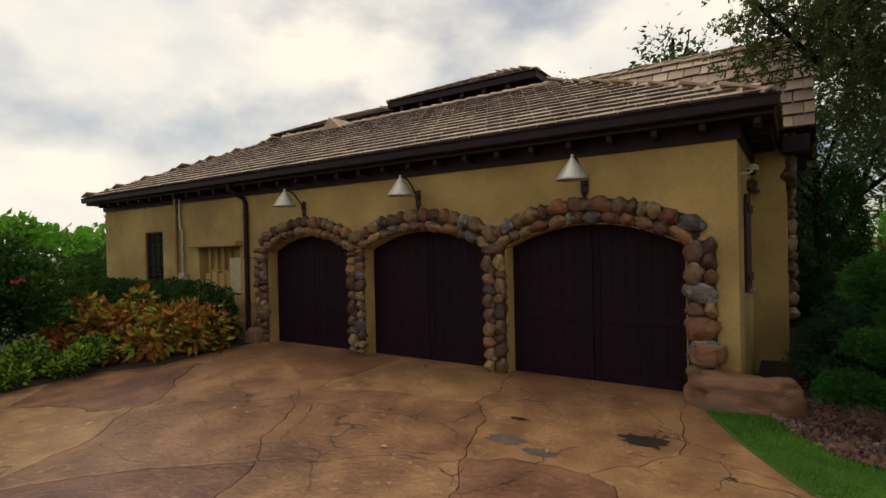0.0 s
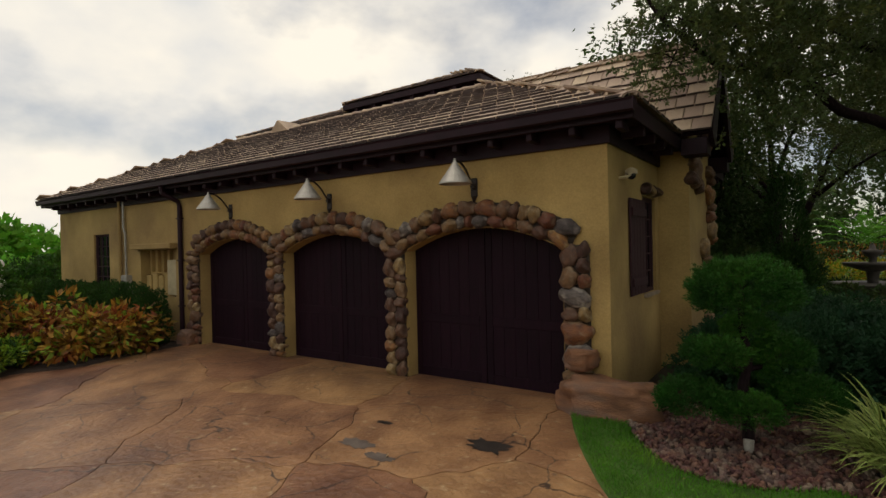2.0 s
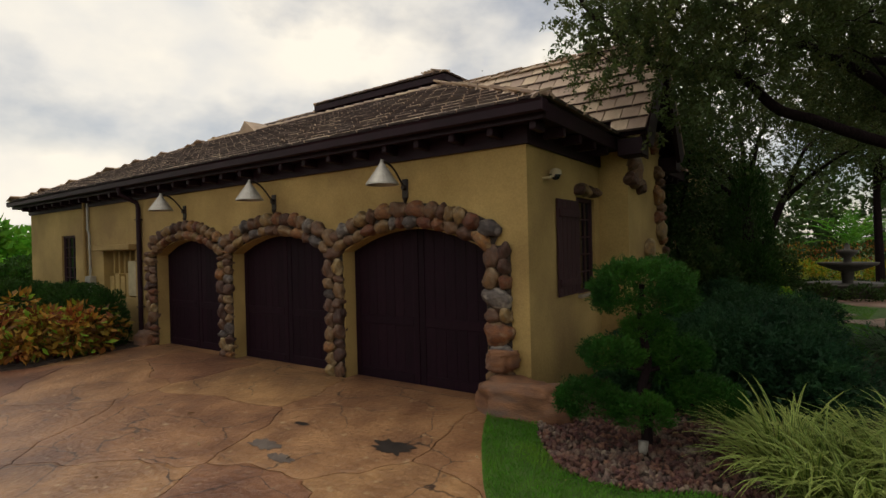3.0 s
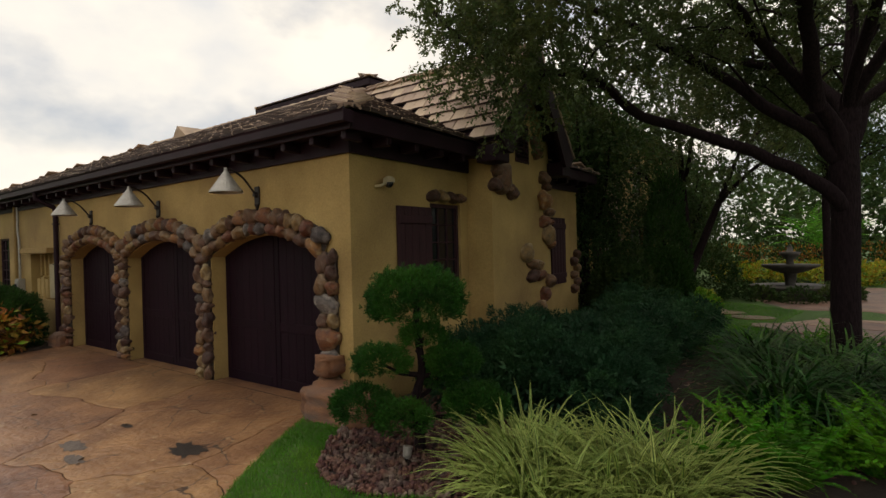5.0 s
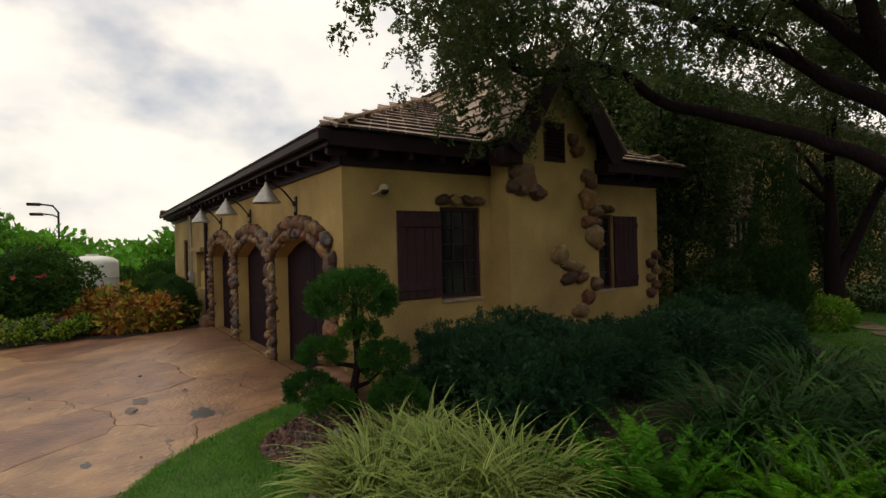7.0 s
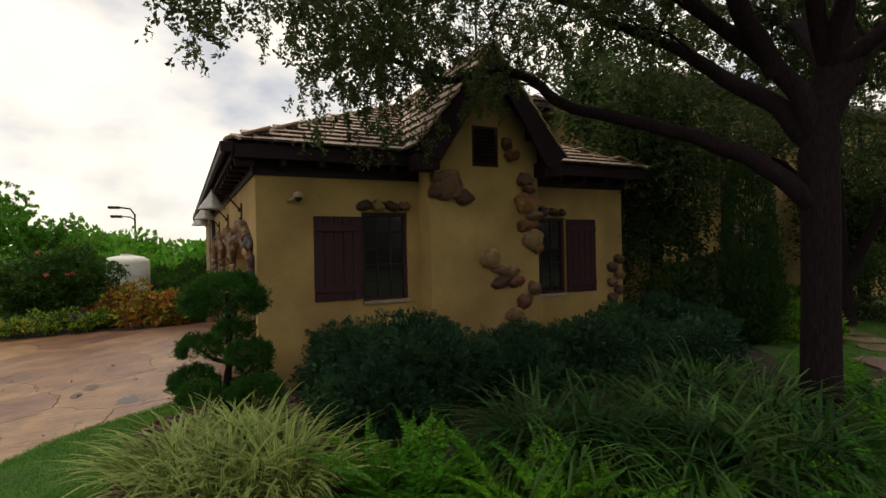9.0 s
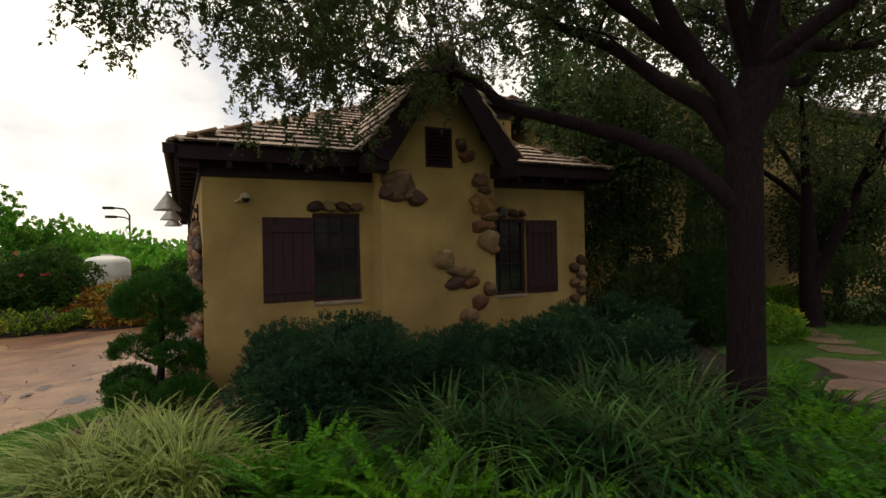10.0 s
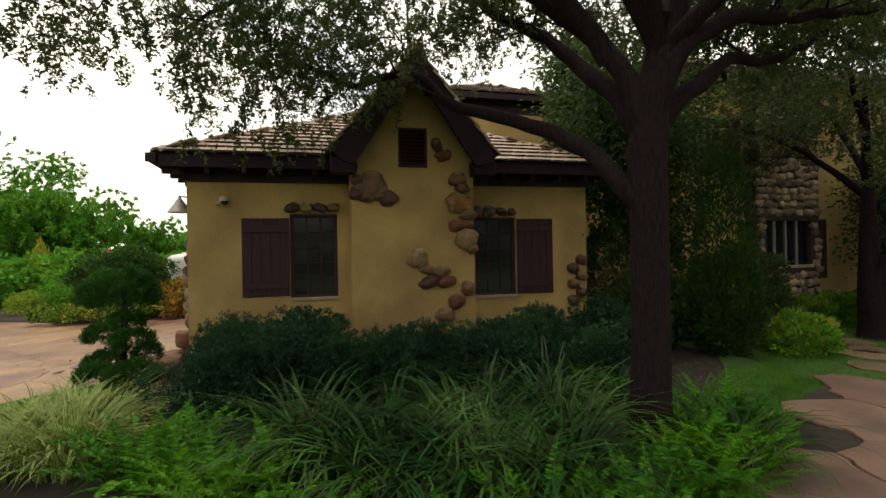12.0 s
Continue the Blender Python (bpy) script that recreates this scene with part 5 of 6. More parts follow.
# ---- planting along the drive, far side ----
shrub("hedge", [((-11.9 - 0.95 * i, 7.02 + 0.03 * (i % 2), 0.75), (0.75, 0.5, 0.75)) for i in range(7)], 42000, 0.06, 0.55, HEDGE, "clipped dark green hedge along the house wall", "hedge", lump=0.15)
shrub("hedge", [((-11.15, 7.1, 0.66), (0.6, 0.45, 0.72))], 9000, 0.05, 0.5, HEDGE, "small dark green shrub by the stone pier", "shrub")
shrub("croton", [((-11.4, 5.6, 0.52), (1.05, 0.95, 0.62)), ((-10.95, 6.55, 0.42), (0.7, 0.75, 0.5)), ((-12.3, 4.9, 0.55), (0.9, 0.85, 0.6)), ((-11.9, 6.3, 0.5), (0.9, 0.7, 0.55))], 8200, 0.19, 0.42, CROTON,
      "orange and yellow croton bush beside the driveway", "shrub", second=LIMEY, share=0.16, lump=0.5, up=-0.15, lobes=20)
shrub("groundcover_hedge", [((-11.35, 4.3 - 0.75 * i, 0.2), (0.6, 0.6, 0.36)) for i in range(5)], 9000, 0.10, 0.5, LIMEY, "low yellow-green variegated hedge at the driveway edge", "hedge", second=HEDGE, share=0.35, lobes=14)
hib = shrub("hibiscus", [((-13.2, 3.1, 1.5), (1.3, 1.25, 1.0)), ((-13.7, 2.2, 1.3), (1.1, 1.1, 0.9)), ((-12.7, 3.95, 1.35), (0.85, 0.8, 1.0))], 32000, 0.10, 0.6, MIDLEAF,
            "bright green hibiscus bush with a few pink flowers", "shrub", lump=0.35, lobes=38)
p, d = blob(14, (-13.2, 3.1, 1.6), (1.35, 1.3, 1.0), 0.2, 0.97)
for q, e in zip(p, d):
    leaves("blossom", np.repeat(q[None], 6, axis=0), np.repeat(e[None], 6, axis=0) * 0.5 + R.normal(size=(6, 3)), np.full(6, 0.09), 0.8, PETAL, hib)
shrub("hedge", [((-15.5 - 1.5 * i, -1.2 - 0.5 * i, 0.28), (1.0, 0.6, 0.4)) for i in range(6)], 9000, 0.11, 0.5, LIMEY, "low yellow-green hedge beyond the driveway", "hedge")
shrub("hedge", [((-24.5 - 1.9 * i, -6.8 - 0.1 * i + 1.9 * k, 0.9), (1.3, 1.1, 1.0)) for i in range(3) for k in range(5)], 24000, 0.12, 0.5, HEDGE, "tall clipped green hedge across the garden", "hedge", lump=0.2)
for x, y, h in ((-21.0, -2.95, 3.0), (-22.3, -3.2, 2.2)):
    shrub("golden_cypress", [((x, y, h * 0.5), (0.42, 0.42, h * 0.5)), ((x, y, h * 0.25), (0.55, 0.55, h * 0.25))], 9000, 0.10, 0.3, GOLD, "slim golden-green upright cypress", "conifer", up=1.5)
shrub("garden_shrub", [((-15.6, 0.6, 1.0), (1.3, 1.2, 0.85)), ((-16.6, 0.2, 0.9), (0.9, 0.9, 0.8))], 9000, 0.11, 0.55, BRIGHT, "rounded bright green garden shrub", "shrub", lobes=22)
shrub("garden_shrub", [((-17.5, 6.0, 0.9), (1.2, 0.7, 0.8)), ((-19.2, 7.3, 1.0), (1.2, 1.0, 1.0)), ((-20.5, 8.8, 1.2), (1.5, 1.2, 1.2))], 14000, 0.12, 0.55, MIDLEAF, "leafy green garden shrubs beside the house", "shrub")
tank = empty("water_tank", (-15.6, 4.85, 0.05), "white plastic water tank with a shallow domed top", "water tank")
TANK = material("white_plastic", (0.72, 0.72, 0.66), (0.62, 0.62, 0.56), 2, 30, 0.5, 0.03)
bm = bmesh.new()
tube(bm, [(-15.6, 4.85, z) for z in (0.0, 0.05, 1.98, 2.1, 2.2, 2.26, 2.28)], [0.78, 0.8, 0.8, 0.76, 0.6, 0.3, 0.12], 32)
part("body", bm, TANK, tank, soft=True)
bm = bmesh.new()
tube(bm, [(-15.6, 4.85, 2.26), (-15.6, 4.85, 2.33)], 0.2, 18)
part("lid", bm, TANK, tank)
for z in (0.5, 1.0, 1.5):
    bm = bmesh.new()
    tube(bm, [(-15.6, 4.85, z - 0.04), (-15.6, 4.85, z), (-15.6, 4.85, z + 0.04)], [0.802, 0.825, 0.802], 32, caps=False)
    part("rib", bm, TANK, tank, soft=True)

# ---- trees and planting behind ----
def stand(name, x, y, h, crown, mat, label, seed, count=40, size=0.11, per=110, trunk=0.16, puff=0.55, slim=0.5, twigs=0):
    """A tree with a straight trunk, rising limbs and a ragged crown."""
    rng = random.Random(seed)
    lo, hi, wide = crown
    lines = []
    for i in range(9):
        a = i * 2.4 + rng.uniform(-0.4, 0.4)
        z0 = lo + (h - lo) * rng.uniform(0.0, 0.5)
        ln = wide * rng.uniform(0.6, 1.0)
        lines.append(([(x, y, z0), (x + 0.5 * ln * math.cos(a), y + 0.5 * ln * math.sin(a), z0 + 0.35 * ln), (x + ln * math.cos(a), y + ln * math.sin(a), min(hi, z0 + rng.uniform(0.3, 1.0) * (hi - lo) * 0.6))], trunk * 0.45, 0.02))
    extra, _ = blob(count, (x, y, (lo + hi) / 2), (wide, wide, (hi - lo) / 2), 0.4, 0.35)
    return tree(name, (x, y, 0.03), [([(x, y, -0.15), (x + 0.02, y, 0.3), (x - 0.05, y + 0.04, h * 0.4), (x, y, h)], [trunk * 1.4, trunk, trunk * 0.8, 0.04])], lines, label, mat,
                sub=1.6, reach=wide * 0.45, per_tip=per, size=size, puff=puff, seed=seed, extra=extra, slim=slim, twigs=twigs)


stand("magnolia_tree", -2.9, 16.8, 8.2, (5.2, 8.7, 0.8), DEEP, "glossy dark magnolia rising behind the roof", 31, 26, 0.2, 34, 0.12, 0.34, 0.42)
tree("forked_tree", (0.8, 21.8, 0.05), [([(0.8, 21.8, -0.1), (0.8, 21.8, 0.4), (0.78, 21.8, 1.3), (0.7, 21.9, 3.2), (0.6, 22.0, 5.5)], [0.34, 0.25, 0.22, 0.15, 0.06]),
                                        ([(0.82, 21.8, 1.0), (1.15, 21.9, 1.9), (1.7, 22.1, 3.4), (2.3, 22.3, 5.0)], [0.16, 0.13, 0.10, 0.05])],
     [([(0.7, 21.9, 3.2), (-0.4, 21.4, 4.4), (-1.6, 20.8, 5.2)], 0.09, 0.02), ([(1.7, 22.1, 3.4), (2.6, 21.4, 4.2), (3.6, 20.6, 4.8)], 0.09, 0.02), ([(0.65, 22, 4), (1.2, 20.9, 5.4), (1.6, 19.8, 6.2)], 0.08, 0.02),
      ([(2.3, 22.3, 5), (3.4, 22.8, 6.2), (4.6, 23, 6.8)], 0.07, 0.02), ([(0.6, 22, 5.5), (0.2, 22.6, 7.0), (0, 23, 8)], 0.06, 0.02), ([(0.7, 21.9, 3.6), (-0.8, 22.6, 5.6), (-2.2, 23.2, 6.6)], 0.08, 0.02)],
     "forked oak with dark foliage on the far lawn", OAK, sub=3.2, reach=1.4, per_tip=150, twigs=6, size=0.085, seed=9, puff=0.32,
     extra=np.concatenate([blob(30, (1.3, 21.0, 5.4), (2.4, 2.0, 1.5), 0.4, 0.3)[0], blob(26, (-0.6, 21.2, 5.5), (1.4, 1.4, 0.9), 0.4, 0.3)[0]]))
for args in [(-1.0, 17.2, 6.6, (2.2, 7.4, 1.5), "dense dark evergreen tree beyond the house", 41), (4.6, 27.5, 8.5, (4.2, 9.5, 3.0), "dark leafy tree near the fountain court", 42),
             (-8.5, 22.5, 9.5, (4.0, 9.2, 2.4), "tall dark tree behind the garage", 46), (-0.5, 25.7, 6.0, (1.2, 6.6, 1.6), "leafy dark tree before the far house", 47)]:
    stand("shade_tree", args[0], args[1], args[2], args[3], DEEP, args[4], args[5], 60, 0.13, 100, puff=0.42)
shrub("columnar_conifer", [((1.1, 17.6, 2.0), (0.55, 0.55, 2.1)), ((1.1, 17.6, 1.0), (0.7, 0.7, 1.0))], 15000, 0.10, 0.3, HEDGE, "tall dark columnar conifer on the lawn", "conifer", up=1.4)
shrub("yellow_shrub", [((1.5, 19.0, 0.4), (0.6, 0.6, 0.45))], 3000, 0.10, 0.5, BRIGHT, "small lime-green shrub beside the conifer", "shrub", second=LIMEY, share=0.5)
for x, y, r, h in [(1.0, 23.4, 1.1, 1.0), (-1.0, 17.0, 1.2, 1.5), (-0.4, 19.4, 1.0, 1.1), (0.2, 16.6, 0.8, 0.9)]:
    shrub("round_shrub", [((x, y, h), (r, r, h))], 6500, 0.11, 0.5, DEEP, "rounded dark green shrub under the trees", "shrub", group="shrubs under the far trees")
shrub("foundation_planting", [((-1.2, 22.4 + 0.9 * i, 0.35), (0.6, 0.6, 0.5)) for i in range(3)], 8000, 0.11, 0.5, BRIGHT, "yellow-green shrubs along the far house", "shrub", second=LIMEY, share=0.4)


# ---- far house ----
far = empty("far_house", (-8, 26, 0), "two-storey ochre house with stone facing behind the trees", "house")
FX = -2.4
part("wall", sheet_with_holes(rect(18.8, -0.2, 37, 7.0), [rect(22.0, 1.62, 23.55, 2.85), rect(27.0, 1.2, 28.4, 2.9), rect(20.0, 4.2, 20.9, 5.7), rect(27.0, 4.2, 28.4, 5.7)], lambda u, v, w: (FX - w, u, v), 0.3), STUCCO, far)
for lo, hi in (((-14, 18.8, -0.2), (FX - 0.3, 19.1, 7.0)), ((-14, 36.7, -0.2), (FX - 0.3, 37, 7.0)), ((-14.3, 18.8, -0.2), (-14, 37, 7.0))):
    part("wall", boxes((lo, hi), bevel=0), STUCCO, far)
c = [(-15, 18.2, 7.0), (FX + 0.7, 18.2, 7.0), (FX + 0.7, 37.6, 7.0), (-15, 37.6, 7.0), (-8.4, 24.6, 8.9), (-8.4, 31.4, 8.9)]
for f in [(0, 1, 4), (1, 2, 5, 4), (2, 3, 5), (3, 0, 4, 5)]:
    slab_of("roof", [c[i] for i in f], 0.12, TILE, far)
part("eave", boxes(((FX - 0.2, 18.3, 6.72), (FX + 0.66, 37.5, 6.95))), EAVEWOOD, far)
part("stone_pier", sheet_with_holes(rect(21.65, -0.2, 23.85, 6.7), [rect(22.0, 1.62, 23.55, 2.85)], lambda u, v, w: (FX + 0.35 - w, u, v), 0.346), MORTAR, far, "rough fieldstone facing")
far_stones = []
for zz in np.arange(0.1, 6.7, 0.2):
    yy = 21.7 + stone_rng.uniform(0, 0.15)
    while yy < 23.82:
        w = stone_rng.uniform(0.15, 0.3)
        if not (21.9 < yy < 23.62 and 1.5 < zz < 2.93):
            far_stones.append(Matrix.Translation((FX + 0.36, yy, zz + stone_rng.uniform(-0.05, 0.05))) @ pose(0, 0, 0, 90, 0, 90) @ Matrix.Diagonal((w * 1.08, 0.22, 0.2, 1)))
        yy += w
PALESTONE = material("pale_fieldstone", (0.38, 0.275, 0.19), (0.2, 0.14, 0.10), 3, 30, 0.8, 0.4, vary=0.45)
far_lib = [stone_mesh(s, PALESTONE) for s in (60, 61, 62)]
joined("stonework", [stone_rng.choice(far_lib) for _ in far_stones], far_stones, PALESTONE, far)
for a, b, z0, z1, x in ((22.0, 23.55, 1.62, 2.85, FX + 0.3), (27.0, 28.4, 1.2, 2.9, FX - 0.05), (20.0, 20.9, 4.2, 5.7, FX - 0.05), (27.0, 28.4, 4.2, 5.7, FX - 0.05)):
    wn_ = part("window", boxes(((x - 0.12, a, z0), (x - 0.1, b, z1)), bevel=0), GLASS, far)
    for i in range(5):
        y = a + (b - a) * i / 4
        part("mullion", boxes(((x - 0.098, y - 0.03, z0), (x - 0.04, y + 0.03, z1))), METALGREY if i in (1, 2, 3) else SHUTTER, wn_)
    part("sill", boxes(((x - 0.1, a - 0.05, z0 - 0.08), (x + 0.1, b + 0.05, z0 - 0.002))), PALE, wn_)
for y in (23.95, 26.4, 28.45, 19.4, 20.95):
    part("shutter", boxes(((FX + 0.004, y, 4.2 if y < 22 else 1.2), (FX + 0.05, y + 0.55, 5.7 if y < 22 else 2.9))), SHUTTER, far)

# ---- path, court and fountain ----
court = [(6.9, 12.6), (6.3, 13.3), (5.7, 14.2), (4.7, 15.2), (3.9, 16.1), (3.5, 17.1), (3.7, 18.1), (4.6, 18.9), (6.5, 19.4), (9.5, 19.0), (12.0, 17.0), (12.0, 13.6), (9.5, 12.4)]
PINKISH = material("flagstone", (0.25, 0.145, 0.10), (0.17, 0.098, 0.07), 1.8, 30, 0.55, 0.5, vary=0.22, third=(0.11, 0.07, 0.055), third_scale=0.9, bump_scale=9)
patch("flagstone_court", [(12, 13.6), *flat(curve(court + [court[0]], 4))][1:-1], 0.05, MORTAR, "brown flagstone paving beside the lawn", "paving", step=0.8)
patch("far_pavement", [(3.0, 21.5), (2.4, 23.5), (1.6, 26), (1.5, 30), (9, 31), (14, 27), (13, 22), (8, 21)], 0.045, PINKISH, "pinkish brick court round the fountain", "paving", step=2.0)
for x, y, r in [(0.9, 20.9, 0.45), (0.45, 22.4, 0.4), (2.1, 19.9, 0.42), (2.9, 19.1, 0.4), (1.6, 20.4, 0.4)]:
    bm = bmesh.new()
    n = 11
    ring = [(x + r * (1 + 0.2 * noise.noise(Vector((x, y, k * 1.3)))) * math.cos(k * 2 * math.pi / n) * 1.3, y + r * (1 + 0.2 * noise.noise(Vector((y, x, k * 1.3)))) * math.sin(k * 2 * math.pi / n)) for k in range(n)]
    top = bm.faces.new([bm.verts.new((a, b, fall(a, b) + 0.065)) for a, b in ring])
    e = bmesh.ops.extrude_face_region(bm, geom=[top])
    bmesh.ops.translate(bm, vec=(0, 0, -0.08), verts=[q for q in e["geom"] if isinstance(q, bmesh.types.BMVert)])
    bmesh.ops.recalc_face_normals(bm, faces=bm.faces[:])
    tagged(part("stepping_stone", bm, PINKISH), "flat pinkish stepping stone set in the lawn", "stepping stone", "stepping stones")
fx, fy = 3.5, 25.0
fountain = empty("fountain", (fx, fy, 0.1), "tiered dark stone fountain ringed by low planting", "fountain")
FST = material("fountain_stone", (0.085, 0.075, 0.066), (0.05, 0.045, 0.04), 5, 50, 0.7, 0.3)
for nm, prof in (("basin", [(1.15, 0.05), (1.2, 0.1), (1.2, 0.42), (1.28, 0.5), (1.28, 0.55), (1.1, 0.55), (1.08, 0.4)]), ("pedestal", [(0.3, 0.05), (0.24, 0.3), (0.16, 0.6), (0.2, 0.95)]),
                 ("bowl", [(0.18, 0.95), (0.5, 1.05), (0.85, 1.2), (0.9, 1.28), (0.84, 1.28), (0.5, 1.12)]), ("finial", [(0.14, 1.1), (0.11, 1.45), (0.28, 1.6), (0.33, 1.72), (0.1, 1.74), (0.08, 1.9), (0.02, 1.98)])):
    bm = bmesh.new()
    tube(bm, [(fx, fy, z + i * 1e-4) for i, (r, z) in enumerate(prof)], [r for r, z in prof], 24)
    part(nm, bm, FST, fountain, soft=True)
shrub("fountain_planting", [((fx + 1.6 * math.cos(a), fy + 1.6 * math.sin(a), 0.25), (0.5, 0.5, 0.35)) for a in np.arange(0, 6.2, 0.7)], 6000, 0.12, 0.5, DEEP, "low dark planting round the fountain", "shrub")
shrub("flower_bed", [((1.0 + 1.1 * i, 31.5 + 0.3 * (i % 2), 0.5), (0.9, 0.9, 0.6)) for i in range(11)], 12000, 0.15, 0.6, LIMEY, "yellow flowering bed behind the fountain", "flower bed", second=YELLOW, share=0.3)
shrub("hedge", [((0.5 + 1.4 * i, 34.5, 0.9), (1.1, 0.8, 1.0)) for i in range(11)], 12000, 0.15, 0.5, CROTON, "rust-coloured clipped hedge behind the flower bed", "hedge", second=HEDGE, share=0.55)
palm = empty("palm", (4.2, 37.5, 0), "feathery green palm beyond the flower bed", "palm tree")
bm = bmesh.new()
tube(bm, [(4.2, 37.5, -0.2), (4.2, 37.5, 1.6)], [0.28, 0.2], 10)
part("trunk", bm, BARK, palm)
n = 26
ph, pe, pb = R.uniform(0, 6.283, n), R.uniform(0.5, 1.4, n), R.uniform(0.8, 1.6, n)
pp = np.tile(np.array((4.2, 37.5, 1.6)), (n, 1))
at, way, size = [], [], []
sd = np.stack([-np.sin(ph), np.cos(ph), np.zeros(n)], axis=1)
for i in range(26):
    e = pe - pb * i / 26
    d = np.stack([np.cos(e) * np.cos(ph), np.cos(e) * np.sin(ph), np.sin(e)], axis=1)
    for s in (-1, 1):
        at.append(pp.copy()), way.append(sd * s + d * 0.7), size.append(np.full(n, 0.55 * math.sin(math.pi * (0.15 + 0.8 * i / 26))))
    pp = pp + d * 0.12
leaves("foliage", np.concatenate(at), np.concatenate(way), np.concatenate(size), 0.09, BRIGHT, palm)

# ---- far woods ----
def woods(name, spots, mat, label, size, per):
    ps, ds = [], []
    for x, y, h, r in spots:
        p, d = blob(per, (x, y, h * 0.5), (r, r, h * 0.55), 0.55, 0.7, 2.6, -0.1)
        ps.append(p), ds.append(d)
    p, d = np.concatenate(ps), np.concatenate(ds)
    return tagged(leaves(name, p, d + R.normal(size=d.shape) * 0.7, size * R.uniform(0.6, 1.3, len(p)), 0.6, mat), label, "woods", kind="stuff")


wr = random.Random(77)
spots = []
for i in range(46):
    a = radians(115 + i * 3.2)
    rr = wr.uniform(44, 60)
    spots.append((8 + rr * math.cos(a), 8 + rr * math.sin(a), wr.uniform(2.8, 4.4), wr.uniform(2.6, 4.2)))
woods("far_woods", spots, BRIGHT, "distant line of green garden trees", 0.6, 1200)
spots = []
for i in range(30):
    a = radians(165 + i * 3.1)
    rr = wr.uniform(29, 36)
    spots.append((8 + rr * math.cos(a), 8 + rr * math.sin(a), wr.uniform(1.5, 2.3), wr.uniform(1.6, 2.6)))
woods("garden_thicket", spots, BRIGHT, "leafy green thicket across the garden", 0.3, 1500)
spots = []
for i in range(34):
    a = radians(-60 + i * 5.0)
    rr = wr.uniform(42, 52)
    spots.append((6 + rr * math.cos(a), 10 + rr * math.sin(a), wr.uniform(7, 11), wr.uniform(3.5, 5)))
woods("far_woods", spots, DEEP, "distant dark woods around the garden", 0.5, 2600)
stand("garden_tree", -26.5, -4.5, 4.8, (1.8, 6.0, 3.4), BRIGHT, "broad bright green garden tree", 51, 70, 0.17, 240, 0.2, 0.5, twigs=6)
stand("garden_tree", -31.0, -8.5, 8.2, (2.2, 9.6, 3.0), BRIGHT, "tall light green garden tree", 52, 70, 0.16, 200, 0.2, 0.5, twigs=6)
stand("garden_tree", -32.0, 0.0, 3.2, (1.2, 3.9, 2.6), BRIGHT, "green garden tree beyond the hedge", 53, 60, 0.17, 200, 0.16, 0.5, twigs=6)
flood = empty("floodlight_mast", (-53.5, 2.7, 0), "tall dark mast with two floodlight heads", "floodlight")
bm = bmesh.new()
tube(bm, [(-53.5, 2.7, -0.2), (-53.5, 2.7, 6.4), (-53.5, 2.3, 7.0), (-53.5, 1.2, 7.15)], 0.09, 8)
tube(bm, [(-53.5, 2.7, 5.9), (-53.5, 2.3, 6.15), (-53.5, 1.4, 6.25)], 0.07, 8)
part("mast", bm, IRON, flood)
for z, y in ((7.1, 0.9), (6.2, 1.1)):
    part("lamp_head", boxes(((-53.9, y - 0.5, z - 0.12), (-53.1, y + 0.5, z + 0.12)), bevel=0.03), IRON, flood)

# ---- boulder, gravel, grass and litter ----
def rock(name, at, size, seed, mat, label):
    bm = bmesh.new()
    bmesh.ops.create_icosphere(bm, subdivisions=4, radius=1.0)
    off = Vector((seed * 7.1, seed * 3.3, 0))
    for v in bm.verts:
        n = v.co.normalized()
        q = Vector([math.copysign(abs(x) ** 0.58, x) for x in n])
        s = 0.88 + 0.3 * noise.noise(n * 1.1 + off) - 0.16 * abs(noise.noise(n * 2.3 + off)) + 0.05 * noise.noise(n * 7.0 + off)
        strata = 0.03 * math.sin(19 * (n.z + 0.35 * noise.noise(n * 1.7 + off)))
        v.co = Vector(at) + Vector((q.x * size[0] * (s + strata), q.y * size[1] * (s + strata), q.z * size[2] * s))
    return tagged(part(name, bm, mat, soft=True), label, "boulder")


ROCK = material("sandstone", (0.27, 0.125, 0.062), (0.16, 0.075, 0.042), 4, 45, 0.8, 0.5, third=(0.14, 0.09, 0.07), third_scale=1.8, stretch=(1, 1, 3))
rock("boulder", (-0.55, 7.55, 0.15), (0.72, 0.42, 0.42), 2, ROCK, "rust-brown layered sandstone boulder at the wall corner")
rock("boulder", (-0.98, 7.7, 0.68), (0.24, 0.22, 0.17), 4, ROCK, "rounded rust-brown boulder under the stone pier")
rock("boulder", (-10.4, 7.62, 0.16), (0.24, 0.2, 0.26), 5, ROCK, "brown boulder at the foot of the pier")
spot = empty("garden_light", (1.0, 6.95, 0.05), "small grey garden uplight in the gravel", "garden light")
bm = bmesh.new()
tube(bm, [(1.0, 6.95, 0.02), (1.0, 6.95, 0.1)], 0.015, 8)
part("stake", bm, IRON, spot)
bm = bmesh.new()
tube(bm, [(1.0, 6.95, 0.09), (1.0, 6.96, 0.12), (1.0, 6.98, 0.21)], [0.03, 0.045, 0.05], 14)
part("head", bm, METALGREY, spot)

GRAVEL = material("lava_gravel", (0.125, 0.052, 0.038), (0.065, 0.03, 0.026), 8, 60, 0.85, 0.3, vary=0.5, third=(0.18, 0.14, 0.11), third_scale=4)


def inside_poly(x, y, poly):
    c = False
    for (x0, y0), (x1, y1) in zip(poly, poly[1:] + poly[:1]):
        if (y0 > y) != (y1 > y) and x < (x1 - x0) * (y - y0) / (y1 - y0) + x0:
            c = not c
    return c


